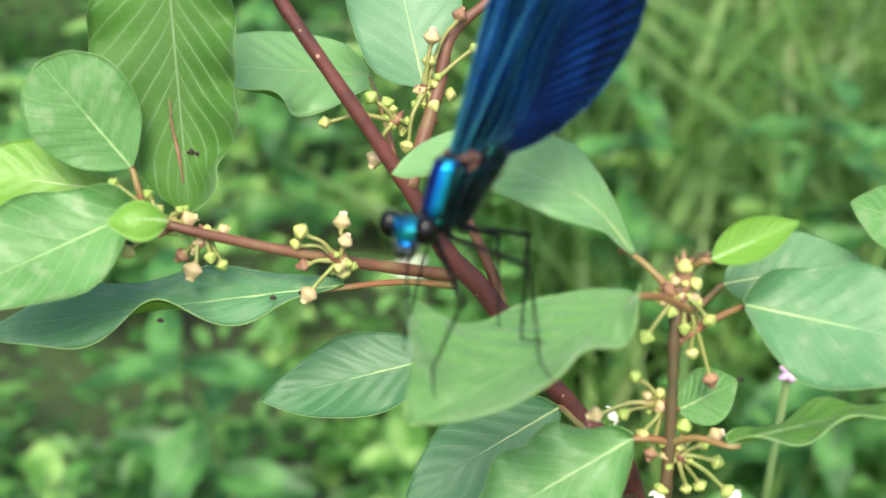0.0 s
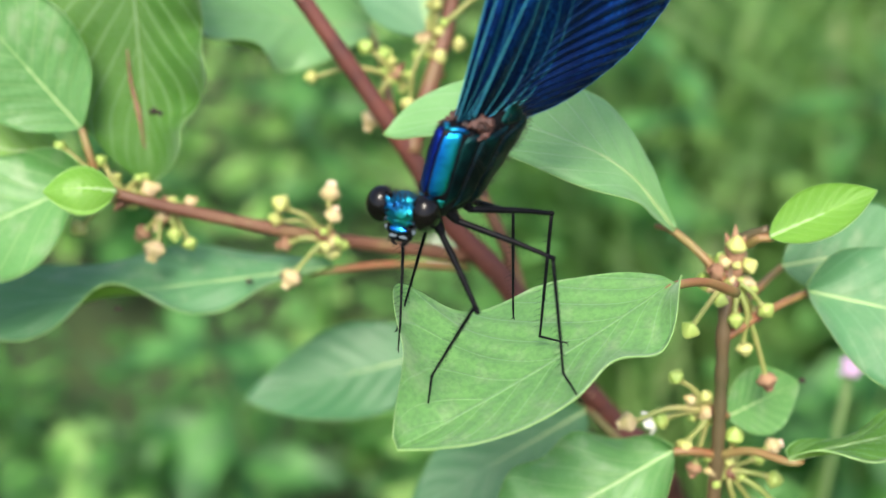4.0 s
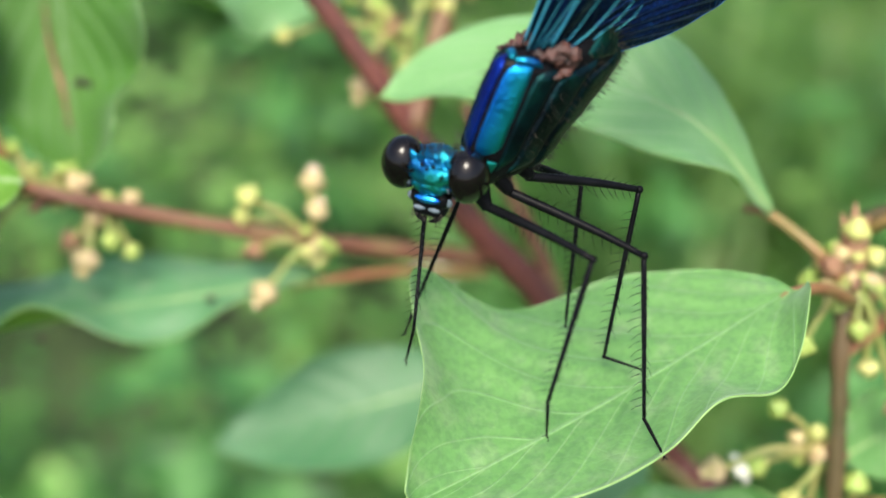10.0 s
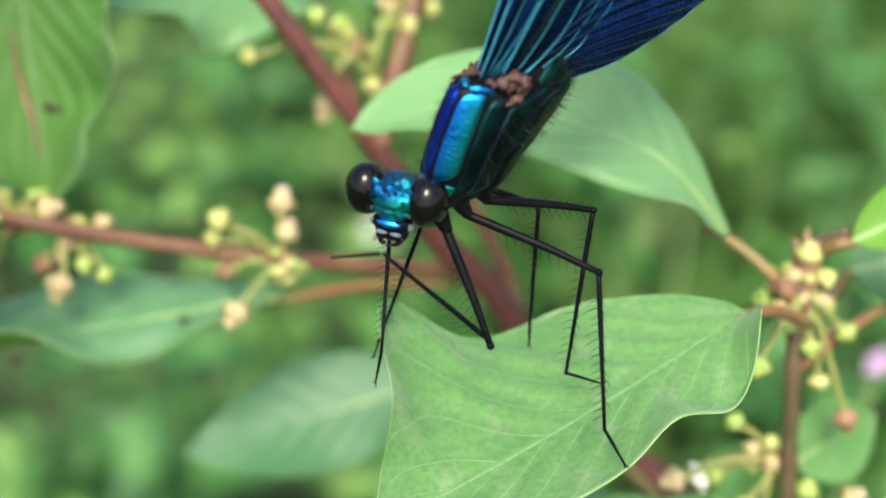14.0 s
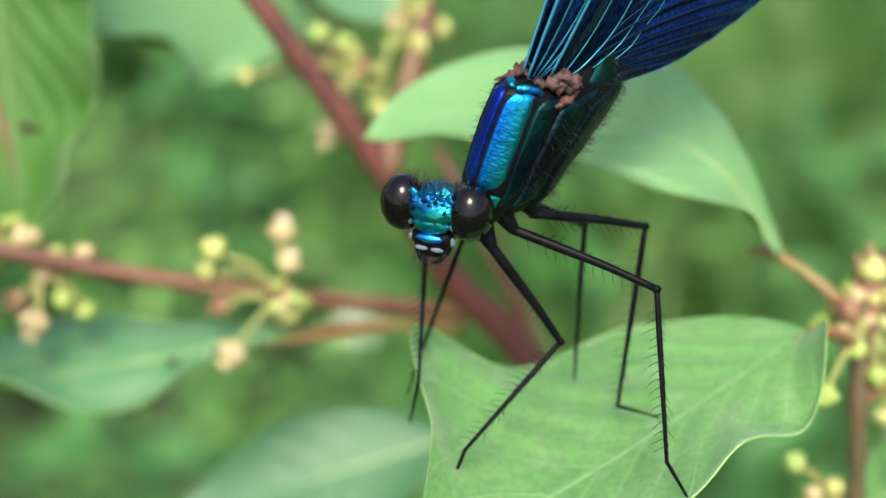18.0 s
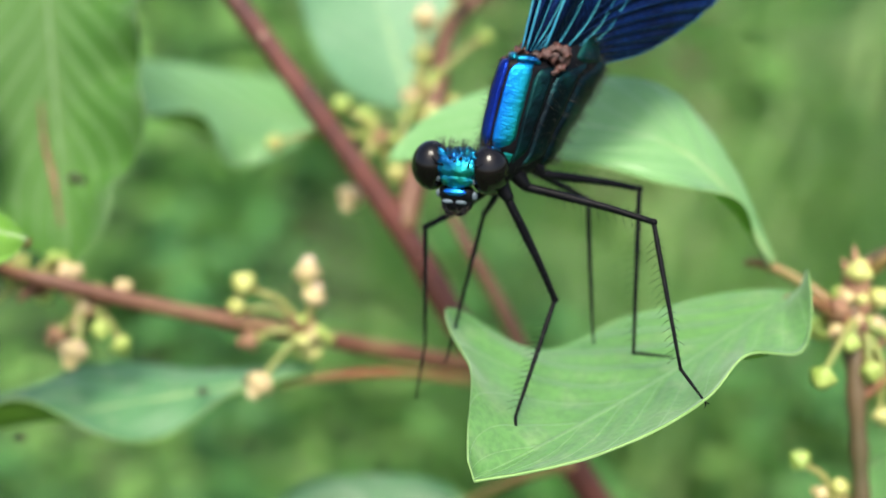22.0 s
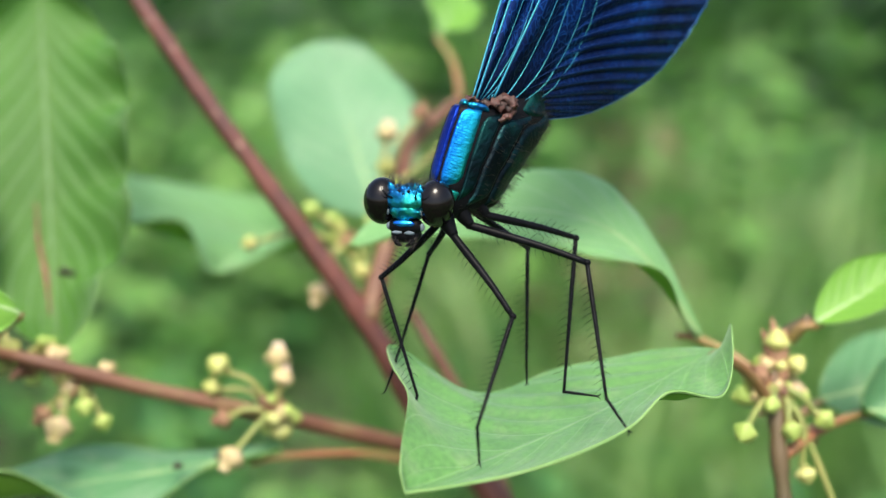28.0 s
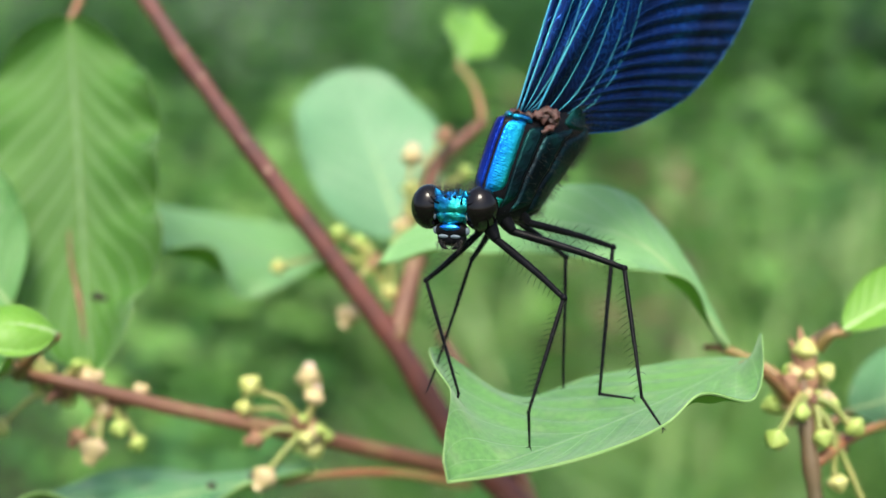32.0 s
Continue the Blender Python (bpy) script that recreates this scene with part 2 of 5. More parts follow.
def bark_material():
    """Smooth red-brown bark with small pale lenticels."""
    m, nodes, links, b = material("bark_red_brown")
    n = noise_node(nodes, links, 220, 6)
    r = ramp(nodes, [(0.3, (0.05, 0.017, 0.014)), (0.6, (0.13, 0.037, 0.025)), (0.8, (0.19, 0.08, 0.05))])
    links.new(n.outputs["Fac"], r.inputs[0])
    tc = nodes.new("ShaderNodeTexCoord")
    v = nodes.new("ShaderNodeTexVoronoi")
    v.inputs["Scale"].default_value = 420
    links.new(tc.outputs["Object"], v.inputs["Vector"])
    dots = ramp(nodes, [(0.08, (1, 1, 1)), (0.13, (0, 0, 0))])
    links.new(v.outputs["Distance"], dots.inputs[0])
    mix = nodes.new("ShaderNodeMixRGB")
    mix.inputs[2].default_value = (0.42, 0.27, 0.19, 1)
    links.new(dots.outputs[0], mix.inputs[0])
    links.new(r.outputs[0], mix.inputs[1])
    links.new(mix.outputs[0], b.inputs["Base Color"])
    b.inputs["Roughness"].default_value = 0.5
    bp = nodes.new("ShaderNodeBump")
    bp.inputs["Strength"].default_value, bp.inputs["Distance"].default_value = 0.5, 0.0002
    links.new(n.outputs["Fac"], bp.inputs["Height"])
    links.new(bp.outputs[0], b.inputs["Normal"])
    return m


BARK = bark_material()
TWIG = surface("twig_red_green", [(0.3, (0.10, 0.034, 0.02)), (0.55, (0.155, 0.07, 0.036)), (0.75, (0.2, 0.16, 0.06))], 140, 0.55)
STEM_GREEN = surface("shoot_green_red", [(0.3, (0.065, 0.06, 0.022)), (0.7, (0.13, 0.075, 0.035))], 120, 0.55)


# ---- mesh building ----
def mesh_object(name, verts, faces, mats, parent=None, label="", uvs=None, slots=None, origin=None):
    """One mesh object. verts are in the parent's space; origin: where its own origin lies in that space."""
    o = Vector(origin) if origin is not None else Vector((0, 0, 0))
    me = bpy.data.meshes.new(name)
    me.from_pydata([Vector(v) - o for v in verts], [], faces)
    for m in mats if isinstance(mats, (list, tuple)) else (mats,):
        me.materials.append(m)
    if uvs is not None:
        layer = me.uv_layers.new(name="UVMap")
        flat = [c for f in faces for i in f for c in uvs[i]]
        layer.data.foreach_set("uv", flat)
    if slots is not None:
        me.polygons.foreach_set("material_index", slots)
    me.polygons.foreach_set("use_smooth", [True] * len(faces))
    me.update()
    ob = new(name, me)
    ob.parent = parent
    ob.location = o
    if label:
        tagged(ob, label)
    return ob


def smooth_line(points, n):
    """n points on a smooth curve through the given ones."""
    p = [Vector(q) for q in points]
    p = [2 * p[0] - p[1]] + p + [2 * p[-1] - p[-2]]
    out = []
    for k in range(n):
        s = k / (n - 1) * (len(p) - 3)
        i = min(int(s), len(p) - 4)
        t = s - i
        a, b, c, d = p[i:i + 4]
        out.append(0.5 * (2 * b + (c - a) * t + (2 * a - 5 * b + 4 * c - d) * t * t + (3 * b - a - 3 * c + d) * t ** 3))
    return out


def tube(points, radii, sides=10, n=None, knots=0.0, seed=0):
    """A rounded tube along a curve; radii are read off evenly along it."""
    line = smooth_line(points, n or 4 * len(points))
    rnd = random.Random(seed)
    verts, faces = [], []
    side = None
    for k, p in enumerate(line):
        ahead = (line[min(k + 1, len(line) - 1)] - line[max(k - 1, 0)]).normalized()
        if side is None:
            side = ahead.orthogonal().normalized()
        side = (side - ahead * side.dot(ahead)).normalized()
        up = ahead.cross(side)
        s = k / (len(line) - 1) * (len(radii) - 1)
        i = min(int(s), len(radii) - 2)
        r = radii[i] + (radii[i + 1] - radii[i]) * (s - i)
        r *= 1 + knots * (rnd.random() - 0.4)
        for j in range(sides):
            a = 2 * math.pi * j / sides
            verts.append(p + (side * math.cos(a) + up * math.sin(a)) * r)
    for k in range(len(line) - 1):
        for j in range(sides):
            a, b = k * sides + j, k * sides + (j + 1) % sides
            faces.append((a, b, b + sides, a + sides))
    faces.append(tuple(reversed(range(sides))))
    faces.append(tuple(range((len(line) - 1) * sides, len(line) * sides)))
    return verts, faces


def rel(parent, pts):
    return [p - parent.location for p in pts]


def add_leaf(parent, base, tip, across, width, bow=0.0, cup=0.0, wave=0.0, waves=2.0, phase=0.0, fat=0.9, skew=0.0, twist=0.0,
             mat=None, label="", petiole=None, rows=44, cols=18, thick=0.22, roll_edge=0.0, near=None, far=None, rise=None, dip=0.0, veins=8, quilt=1.0, through=(), rib=None, ribbing=1.0):
    """One leaf: blade with thickness, quilted between its side veins, a midrib, a pale margin and a petiole. Sizes in mm,
    base, tip and petiole's foot in the sprig's axes. fat > 1 puts the widest place nearer to the tip."""
    mat = mat or LEAF
    a, b = at(*base), at(*tip)
    axis = (b - a).normalized()
    length = (b - a).length
    wide = way(*across)
    wide = (wide - axis * wide.dot(axis)).normalized()
    up = axis.cross(wide)
    if up.z < 0:
        up = -up
    w = width * 0.0005
    spine = smooth_line([a] + [at(*p) for p in through] + [b], rows + 1) if through else None
    verts, uvs, faces, slots = [], [], [], []
    centre_line = []
    for i in range(rows + 1):
        s = i / rows
        prof = max(0.0, math.sin(math.pi * s ** fat)) ** 0.75 * (1 - 0.25 * s ** 6)
        prof = max(prof, 0.012)
        tw = twist * s
        wd, un = wide * math.cos(tw) + up * math.sin(tw), up * math.cos(tw) - wide * math.sin(tw)
        c = a + axis * length * s + up * (bow * 0.004 * s * (1 - s)) - up * dip * 0.001 * s ** 3
        if spine:
            c = spine[i]
            ahead = (spine[min(i + 1, rows)] - spine[max(i - 1, 0)]).normalized()
            wd = (wd - ahead * wd.dot(ahead)).normalized()
            un = ahead.cross(wd)
            un = -un if un.dot(up) < 0 else un
        centre_line.append(c)
        for j in range(cols + 1):
            t = 2 * j / cols - 1
            half = w * prof * (1 + skew * (1 if t > 0 else -1))
            if near:
                half = (far if t > 0 else near)(s) * 0.001
            ph = (s - 0.31 * abs(t) ** 0.8) * veins
            puff = quilt * 0.00016 * prof * math.cos(2 * math.pi * (ph - 0.5)) * (1 - t * t) ** 0.5 * (1 - math.exp(-(t / 0.16) ** 2))
            lift = cup * w * prof * t * t + 0.00035 * abs(t) * prof
            lift += wave * 0.001 * math.sin(2 * math.pi * waves * s + phase + (1.3 if t > 0 else 0)) * abs(t) ** 2.2
            edge = max(0.0, abs(t) - 0.8) / 0.2
            lift -= roll_edge * 0.001 * edge ** 2 * prof
            if rise:
                lift += rise(s, t) * 0.001
            verts.append(c + wd * half * t + un * (lift - puff))
            uvs.append((s, j / cols))
    n = len(verts)
    for k in range(n):
        verts.append(verts[k] - up * thick * 0.001)
        uvs.append(uvs[k])
    q = cols + 1
    for i in range(rows):
        for j in range(cols):
            k = i * q + j
            top = (k, k + 1, k + q + 1, k + q)
            faces.append(top)
            slots.append(0)
            faces.append(tuple(x + n for x in reversed(top)))
            slots.append(1)
    rim = [j for j in range(q)] + [i * q + cols for i in range(1, rows + 1)] + [rows * q + j for j in range(cols - 1, -1, -1)] + [i * q for i in range(rows - 1, 0, -1)]
    for k in range(len(rim)):
        x, y = rim[k], rim[(k + 1) % len(rim)]
        faces.append((x, y, y + n, x + n))
        slots.append(2)
    blade = mesh_object("leaf", rel(parent, verts), faces, [mat, LEAF_UNDER, EDGE], parent, label, uvs, slots, origin=a - parent.location)
    off = Vector(a)
    rv, rf = tube([p - off - up * 0.00022 for p in centre_line[::4]], [0.0003 * ribbing, 0.00024 * ribbing, 0.0001 * ribbing], 8, 30)
    mesh_object("midrib", rv, rf, rib or MIDRIB, blade)
    rv, rf = tube([verts[k] - off - up * thick * 0.0005 for k in rim[::2]] , [0.00006, 0.00006], 5, len(rim))
    mesh_object("margin", rv, rf, EDGE, blade)
    if petiole:
        foot = at(*petiole)
        rv, rf = tube([foot - off, (foot - off) * 0.5 + up * 0.0006, -up * 0.0005, axis * length * 0.06 - up * 0.0008], [0.0005, 0.00042, 0.0004, 0.00025], 8, 16)
        mesh_object("petiole", rv, rf, PETIOLE, blade)
    return blade


# ---- the ground: one sheet to the horizon ----
GROUND = surface("soil_and_moss", [(0.3, (0.02, 0.022, 0.012)), (0.55, (0.028, 0.05, 0.014)), (0.75, (0.06, 0.09, 0.025))], 9, 0.9, bump=0.8, bump_scale=60)
gv, gf = [], []
rings = [0, 0.6, 1.2, 2, 3, 4.5, 6.5, 9, 13, 20, 60, 400, 3000]
for i, r in enumerate(rings):
    for j in range(48):
        a = 2 * math.pi * j / 48
        x, y = r * math.cos(a), r * math.sin(a)
        z = 0.05 * noise.noise(Vector((x * 0.8, y * 0.8, 0))) if r < 30 else 0
        gv.append((x, y, z))
for i in range(len(rings) - 1):
    for j in range(48):
        a, b = i * 48 + j, i * 48 + (j + 1) % 48
        gf.append((a, a + 48, b + 48, b) if i else (a, a + 48, b + 48))
ground = mesh_object("ground", gv, gf, GROUND)
tagged(ground, "mossy dark soil under meadow plants", "ground", kind="structure")


def stuff_material(name, colours, see_through, scale):
    m, nodes, links, b = material(name)
    g = nodes.new("ShaderNodeNewGeometry")
    r = ramp(nodes, colours)
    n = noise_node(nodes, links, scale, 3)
    # a random tone for each leaf, plus strong dark and bright patches by position
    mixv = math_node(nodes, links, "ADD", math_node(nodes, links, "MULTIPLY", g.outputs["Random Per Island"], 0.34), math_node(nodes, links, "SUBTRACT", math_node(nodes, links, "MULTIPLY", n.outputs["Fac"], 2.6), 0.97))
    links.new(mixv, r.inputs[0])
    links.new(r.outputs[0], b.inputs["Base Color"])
    b.inputs["Roughness"].default_value = 0.5
    tr = nodes.new("ShaderNodeBsdfTranslucent")
    tr.inputs["Color"].default_value = (*see_through, 1)
    sh = nodes.new("ShaderNodeMixShader")
    sh.inputs[0].default_value = 0.3
    links.new(b.outputs[0], sh.inputs[1])
    links.new(tr.outputs[0], sh.inputs[2])
    links.new(sh.outputs[0], nodes["Material Output"].inputs["Surface"])
    return m


# wide patches paint shaded hollows and lit clumps into the leaf colour
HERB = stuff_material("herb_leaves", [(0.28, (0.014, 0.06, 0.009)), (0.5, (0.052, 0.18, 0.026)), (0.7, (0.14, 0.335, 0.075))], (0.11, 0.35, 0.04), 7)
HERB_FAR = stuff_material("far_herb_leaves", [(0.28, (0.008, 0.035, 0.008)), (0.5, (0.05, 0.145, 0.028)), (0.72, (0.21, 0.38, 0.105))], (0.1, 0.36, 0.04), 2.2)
# darkened copy of the far leaves: the shade is painted into the colour
HERB_SHADE = stuff_material("far_leaves_painted_shade", [(0.28, (0.004, 0.016, 0.005)), (0.5, (0.02, 0.075, 0.016)), (0.72, (0.13, 0.28, 0.07))], (0.06, 0.22, 0.03), 1.6)
GRASS = stuff_material("grass_blades", [(0.2, (0.018, 0.07, 0.01)), (0.55, (0.07, 0.165, 0.03)), (0.85, (0.18, 0.32, 0.08))], (0.16, 0.4, 0.04), 3)


def herb_field(name, count, region, size, height, seed, label, knit=3.0, gap=0.0, mat=HERB):
    """Many small folded leaves on low plants, joined into one mesh."""
    rs = np.random.RandomState(seed)
    plants = count // 14
    x0, x1, y0, y1 = region
    px, py = rs.uniform(x0, x1, plants), rs.uniform(y0, y1, plants)
    keep = np.array([noise.noise(Vector((a * knit + seed, b * knit, 0.3))) > gap for a, b in zip(px, py)])
    px, py = px[keep], py[keep]
    plants = len(px)
    ph = rs.uniform(height[0], height[1], plants) * np.array([0.75 + 0.5 * noise.noise(Vector((a * 1.1, b * 1.1, seed))) for a, b in zip(px, py)])
    k = np.repeat(np.arange(plants), 14)
    n = len(k)
    lvl = rs.uniform(0.25, 1.0, n)
    spread = rs.uniform(0.0, 0.055, n) * (1.2 - 0.6 * lvl)
    ang = rs.uniform(0, 2 * np.pi, n)
    c = np.stack([px[k] + spread * np.cos(ang), py[k] + spread * np.sin(ang), ph[k] * lvl], 1)
    L = rs.uniform(size[0], size[1], n) * (1.15 - 0.4 * lvl)
    Wd = L * rs.uniform(0.42, 0.62, n)
    el = rs.uniform(-0.5, 0.55, n)
    ax = np.stack([np.cos(ang) * np.cos(el), np.sin(ang) * np.cos(el), np.sin(el)], 1)
    sd = np.stack([-np.sin(ang), np.cos(ang), rs.uniform(-0.3, 0.3, n)], 1)
    up = np.cross(ax, sd)
    up[up[:, 2] < 0] *= -1
    pts = [(0, 0, 0), (0.3, 0.75, 0.12), (0.62, 0.85, 0.1), (1, 0, -0.12), (0.62, -0.85, 0.1), (0.3, -0.75, 0.12), (0.33, 0, 0.0), (0.66, 0, -0.02)]
    V = np.stack([c + ax * (L * p)[:, None] + sd * (Wd * 0.5 * q)[:, None] + up * (L * h)[:, None] for p, q, h in pts], 1).reshape(-1, 3)
    tri = np.array([(0, 1, 6), (1, 2, 7), (1, 7, 6), (2, 3, 7), (0, 6, 5), (6, 7, 4), (6, 4, 5), (7, 3, 4)])
    F = (tri[None] + 8 * np.arange(n)[:, None, None]).reshape(-1, 3)
    ob = mesh_from_arrays(name, V, F, mat)
    return tagged(ob, label, "undergrowth", kind="stuff")


def mesh_from_arrays(name, V, F, mat):
    me = bpy.data.meshes.new(name)
    me.vertices.add(len(V))
    me.vertices.foreach_set("co", V.astype(np.float32).ravel())
    me.loops.add(F.size)
    me.loops.foreach_set("vertex_index", F.astype(np.int32).ravel())
    me.polygons.add(len(F))
    me.polygons.foreach_set("loop_start", np.arange(0, F.size, F.shape[1], dtype=np.int32))
    me.polygons.foreach_set("use_smooth", np.ones(len(F), dtype=bool))
    me.materials.append(mat)
    me.update(calc_edges=True)
    me.validate()
    return new(name, me)


def grass_field(name, count, region, length, seed, label, broad=1.0, mat=None):
    rs = np.random.RandomState(seed)
    x0, x1, y0, y1 = region
    tx, ty = rs.uniform(x0, x1, count // 12), rs.uniform(y0, y1, count // 12)
    k = rs.randint(0, len(tx), count)
    p = np.stack([tx[k] + rs.normal(0, 0.03, count), ty[k] + rs.normal(0, 0.03, count), np.zeros(count)], 1)
    ang = rs.uniform(0, 2 * np.pi, count)
    out = np.stack([np.cos(ang), np.sin(ang), 0 * ang], 1)
    sd = np.stack([-np.sin(ang), np.cos(ang), 0 * ang], 1)
    L = rs.uniform(*length, count)
    lean = rs.uniform(0.2, 0.9, count)
    wd = rs.uniform(0.002, 0.0045, count) * broad
    V = []
    for i in range(7):
        s = i / 6
        c = p + out * (L * lean * s ** 2)[:, None]
        c[:, 2] += L * (s - 0.45 * lean * s ** 2.2)
        w = wd * (1 - s ** 2) + 0.0002
        V += [c - sd * w[:, None], c + sd * w[:, None]]
    V = np.stack(V, 1).reshape(-1, 3)
    quad = np.array([(2 * i, 2 * i + 1, 2 * i + 3, 2 * i + 2) for i in range(6)])
    F = (quad[None] + 14 * np.arange(count)[:, None, None]).reshape(-1, 4)
    return tagged(mesh_from_arrays(name, V, F, mat or GRASS), label, "grass", kind="stuff")


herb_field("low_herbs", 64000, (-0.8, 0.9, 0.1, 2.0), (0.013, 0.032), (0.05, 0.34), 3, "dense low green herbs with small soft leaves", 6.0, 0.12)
# the back and far fields wear the leaf colour with shade painted in
herb_field("back_herbs", 30000, (-2.2, 2.6, 3.0, 5.4), (0.05, 0.12), (0.5, 1.0), 6, "tall herbs at the meadow's edge, shade painted into their dark leaves", 3.0, 0.12, HERB_SHADE)
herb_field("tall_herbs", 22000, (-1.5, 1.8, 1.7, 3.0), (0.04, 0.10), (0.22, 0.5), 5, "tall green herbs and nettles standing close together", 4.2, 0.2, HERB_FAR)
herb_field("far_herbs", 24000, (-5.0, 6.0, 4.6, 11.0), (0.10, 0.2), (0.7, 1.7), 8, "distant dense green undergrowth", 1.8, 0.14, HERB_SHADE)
herb_field("outer_herbs", 15000, (-3.0, 3.0, -3.0, -0.3), (0.05, 0.11), (0.12, 0.34), 12, "low green meadow herbs all around", 3.0, 0.05)
grass_field("meadow_grass", 3000, (0.12, 0.95, 0.42, 1.25), (0.2, 0.42), 4, "long arching meadow grass blades")
GRASS_PALE = stuff_material("pale_grass_blades", [(0.2, (0.03, 0.10, 0.012)), (0.55, (0.15, 0.29, 0.07)), (0.85, (0.36, 0.46, 0.2))], (0.2, 0.42, 0.06), 6)
grass_field("broad_grass", 520, (0.15, 1.0, 0.5, 1.7), (0.3, 0.55), 17, "broad pale arching grass blades", 2.0, GRASS_PALE)



# ---- single herbs standing in the undergrowth ----
def herb_leaf_mesh(name, length, width, mat):
    verts, faces = [], []
    n, k = 10, 6
    for i in range(n + 1):
        a = i / n
        w = width * 0.5 * math.sin(math.pi * (0.04 + 0.94 * a) ** 0.85) ** 0.8 * (1 + 0.10 * (i % 2))
        for j in range(k + 1):
            t = 2 * j / k - 1
            verts.append((length * a, w * t, 0.14 * width * abs(t) - 0.22 * length * a * a + 0.02 * length * math.sin(9 * a + 3 * t)))
    for i in range(n):
        for j in range(k):
            p = i * (k + 1) + j
            faces.append((p, p + k + 1, p + k + 2, p + 1))
    me = bpy.data.meshes.new(name)
    me.from_pydata(verts, [], faces)
    me.polygons.foreach_set("use_smooth", [True] * len(faces))
    me.materials.append(mat)
    return me


def herb_plant(height, pairs, leaf_mesh, seed, label):
    rnd = random.Random(seed)
    plant = new("meadow_herb")
    tagged(plant, label, "herb", "herbs in the undergrowth")
    bend = Vector((rnd.uniform(-0.15, 0.15), rnd.uniform(-0.15, 0.15), 1)) * height
    v, f = tube([Vector((0, 0, -0.02)), bend * 0.5 + Vector((0.01, 0, 0)), bend], [0.0025, 0.002, 0.001], 7, 12)
    mesh_object("stem", v, f, STALK_HERB, plant)
    for i in range(pairs):
        h = 0.2 + 0.8 * (i + 0.5) / pairs
        turn = i * 1.57 + rnd.uniform(-0.3, 0.3)
        for side in range(2):
            lf = new("leaf", leaf_mesh)
            lf.parent = plant
            size = rnd.uniform(0.8, 1.2) * (1.15 - 0.45 * h)
            lf.matrix_local = Matrix.Translation(bend * h) @ Euler((rnd.uniform(-0.2, 0.2), rnd.uniform(-0.5, 0.15), turn + math.pi * side)).to_matrix().to_4x4() @ Matrix.Scale(size, 4)
    return plant


HERB_BRIGHT = stuff_material("herb_bright_leaf", [(0.3, (0.055, 0.17, 0.025)), (0.5, (0.13, 0.30, 0.05)), (0.7, (0.27, 0.46, 0.13))], (0.16, 0.44, 0.05), 40)
HERB_DEEP = stuff_material("herb_deep_leaf", [(0.3, (0.02, 0.09, 0.018)), (0.5, (0.05, 0.17, 0.035)), (0.7, (0.09, 0.25, 0.06))], (0.08, 0.3, 0.03), 40)
HERB_DRY = stuff_material("herb_dry_leaf", [(0.3, (0.05, 0.03, 0.015)), (0.5, (0.12, 0.08, 0.04)), (0.7, (0.2, 0.14, 0.07))], (0.2, 0.14, 0.05), 40)
STALK_HERB = surface("herb_stem", [(0.3, (0.10, 0.2, 0.05)), (0.7, (0.18, 0.26, 0.09))], 60, 0.6)
protos = [herb_plant(0.24, 6, herb_leaf_mesh("herb_leaf_small", 0.045, 0.024, HERB_BRIGHT), 1, "leafy light green meadow herb on a thin stem"),
          herb_plant(0.34, 7, herb_leaf_mesh("herb_leaf_long", 0.07, 0.028, HERB_DEEP), 2, "dark green nettle-like herb with long leaves"),
          herb_plant(0.5, 8, herb_leaf_mesh("herb_leaf_wide", 0.10, 0.05, HERB_BRIGHT), 3, "tall light green herb with broad leaves"),
          herb_plant(0.5, 8, herb_leaf_mesh("herb_leaf_dry", 0.07, 0.03, HERB_DRY), 4, "withered brown herb among green plants")]
rnd = random.Random(21)
spots = [(rnd.uniform(-0.32, 0.42), rnd.uniform(0.28, 1.0), rnd.choice((0, 0, 1))) for _ in range(34)] + [(rnd.uniform(-0.9, 1.3), rnd.uniform(1.0, 2.6), rnd.choice((0, 1, 2, 2))) for _ in range(90)]
spots += [(0.42, 2.0, 3), (0.5, 2.1, 3), (0.36, 1.9, 3), (0.6, 1.7, 3), (0.3, 1.2, 3), (0.46, 1.15, 3)]
for x, y, k in spots:
    copy_thing(protos[k], pose(x, y, 0, rnd.uniform(-8, 8), rnd.uniform(-8, 8), rnd.uniform(0, 360)))
for k, p in enumerate(protos):
    p.location = (-0.5 - 0.2 * k, 1.2 + 0.3 * k, 0)

# a small pink flower behind the shoot
flower = new("pink_flower")
flower.location = at(65, -32, 80)
tagged(flower, "small pale pink wild flower on a thin green stem", "flower")
foot = Vector((0.02, 0.05, -flower.location.z))
v, f = tube([foot, foot * 0.5 + Vector((0.01, 0, 0)), Vector((0, 0, 0))], [0.0012, 0.001, 0.0007], 6, 14)
mesh_object("stem", v, f, STALK_HERB, flower)
PINK = surface("petal_pink", [(0.3, (0.55, 0.32, 0.55)), (0.7, (0.68, 0.46, 0.66))], 300, 0.6)
for k in range(5):
    a = 2 * math.pi * k / 5
    v, f = tube([Vector((0, 0, 0)), Vector((math.cos(a), -0.5 + 0.3 * math.sin(a), math.sin(a))) * 0.0012, Vector((math.cos(a), -0.3, math.sin(a))) * 0.0023], [0.0003, 0.0008, 0.0003], 7, 8)
    mesh_object("petal", v, f, PINK, flower)

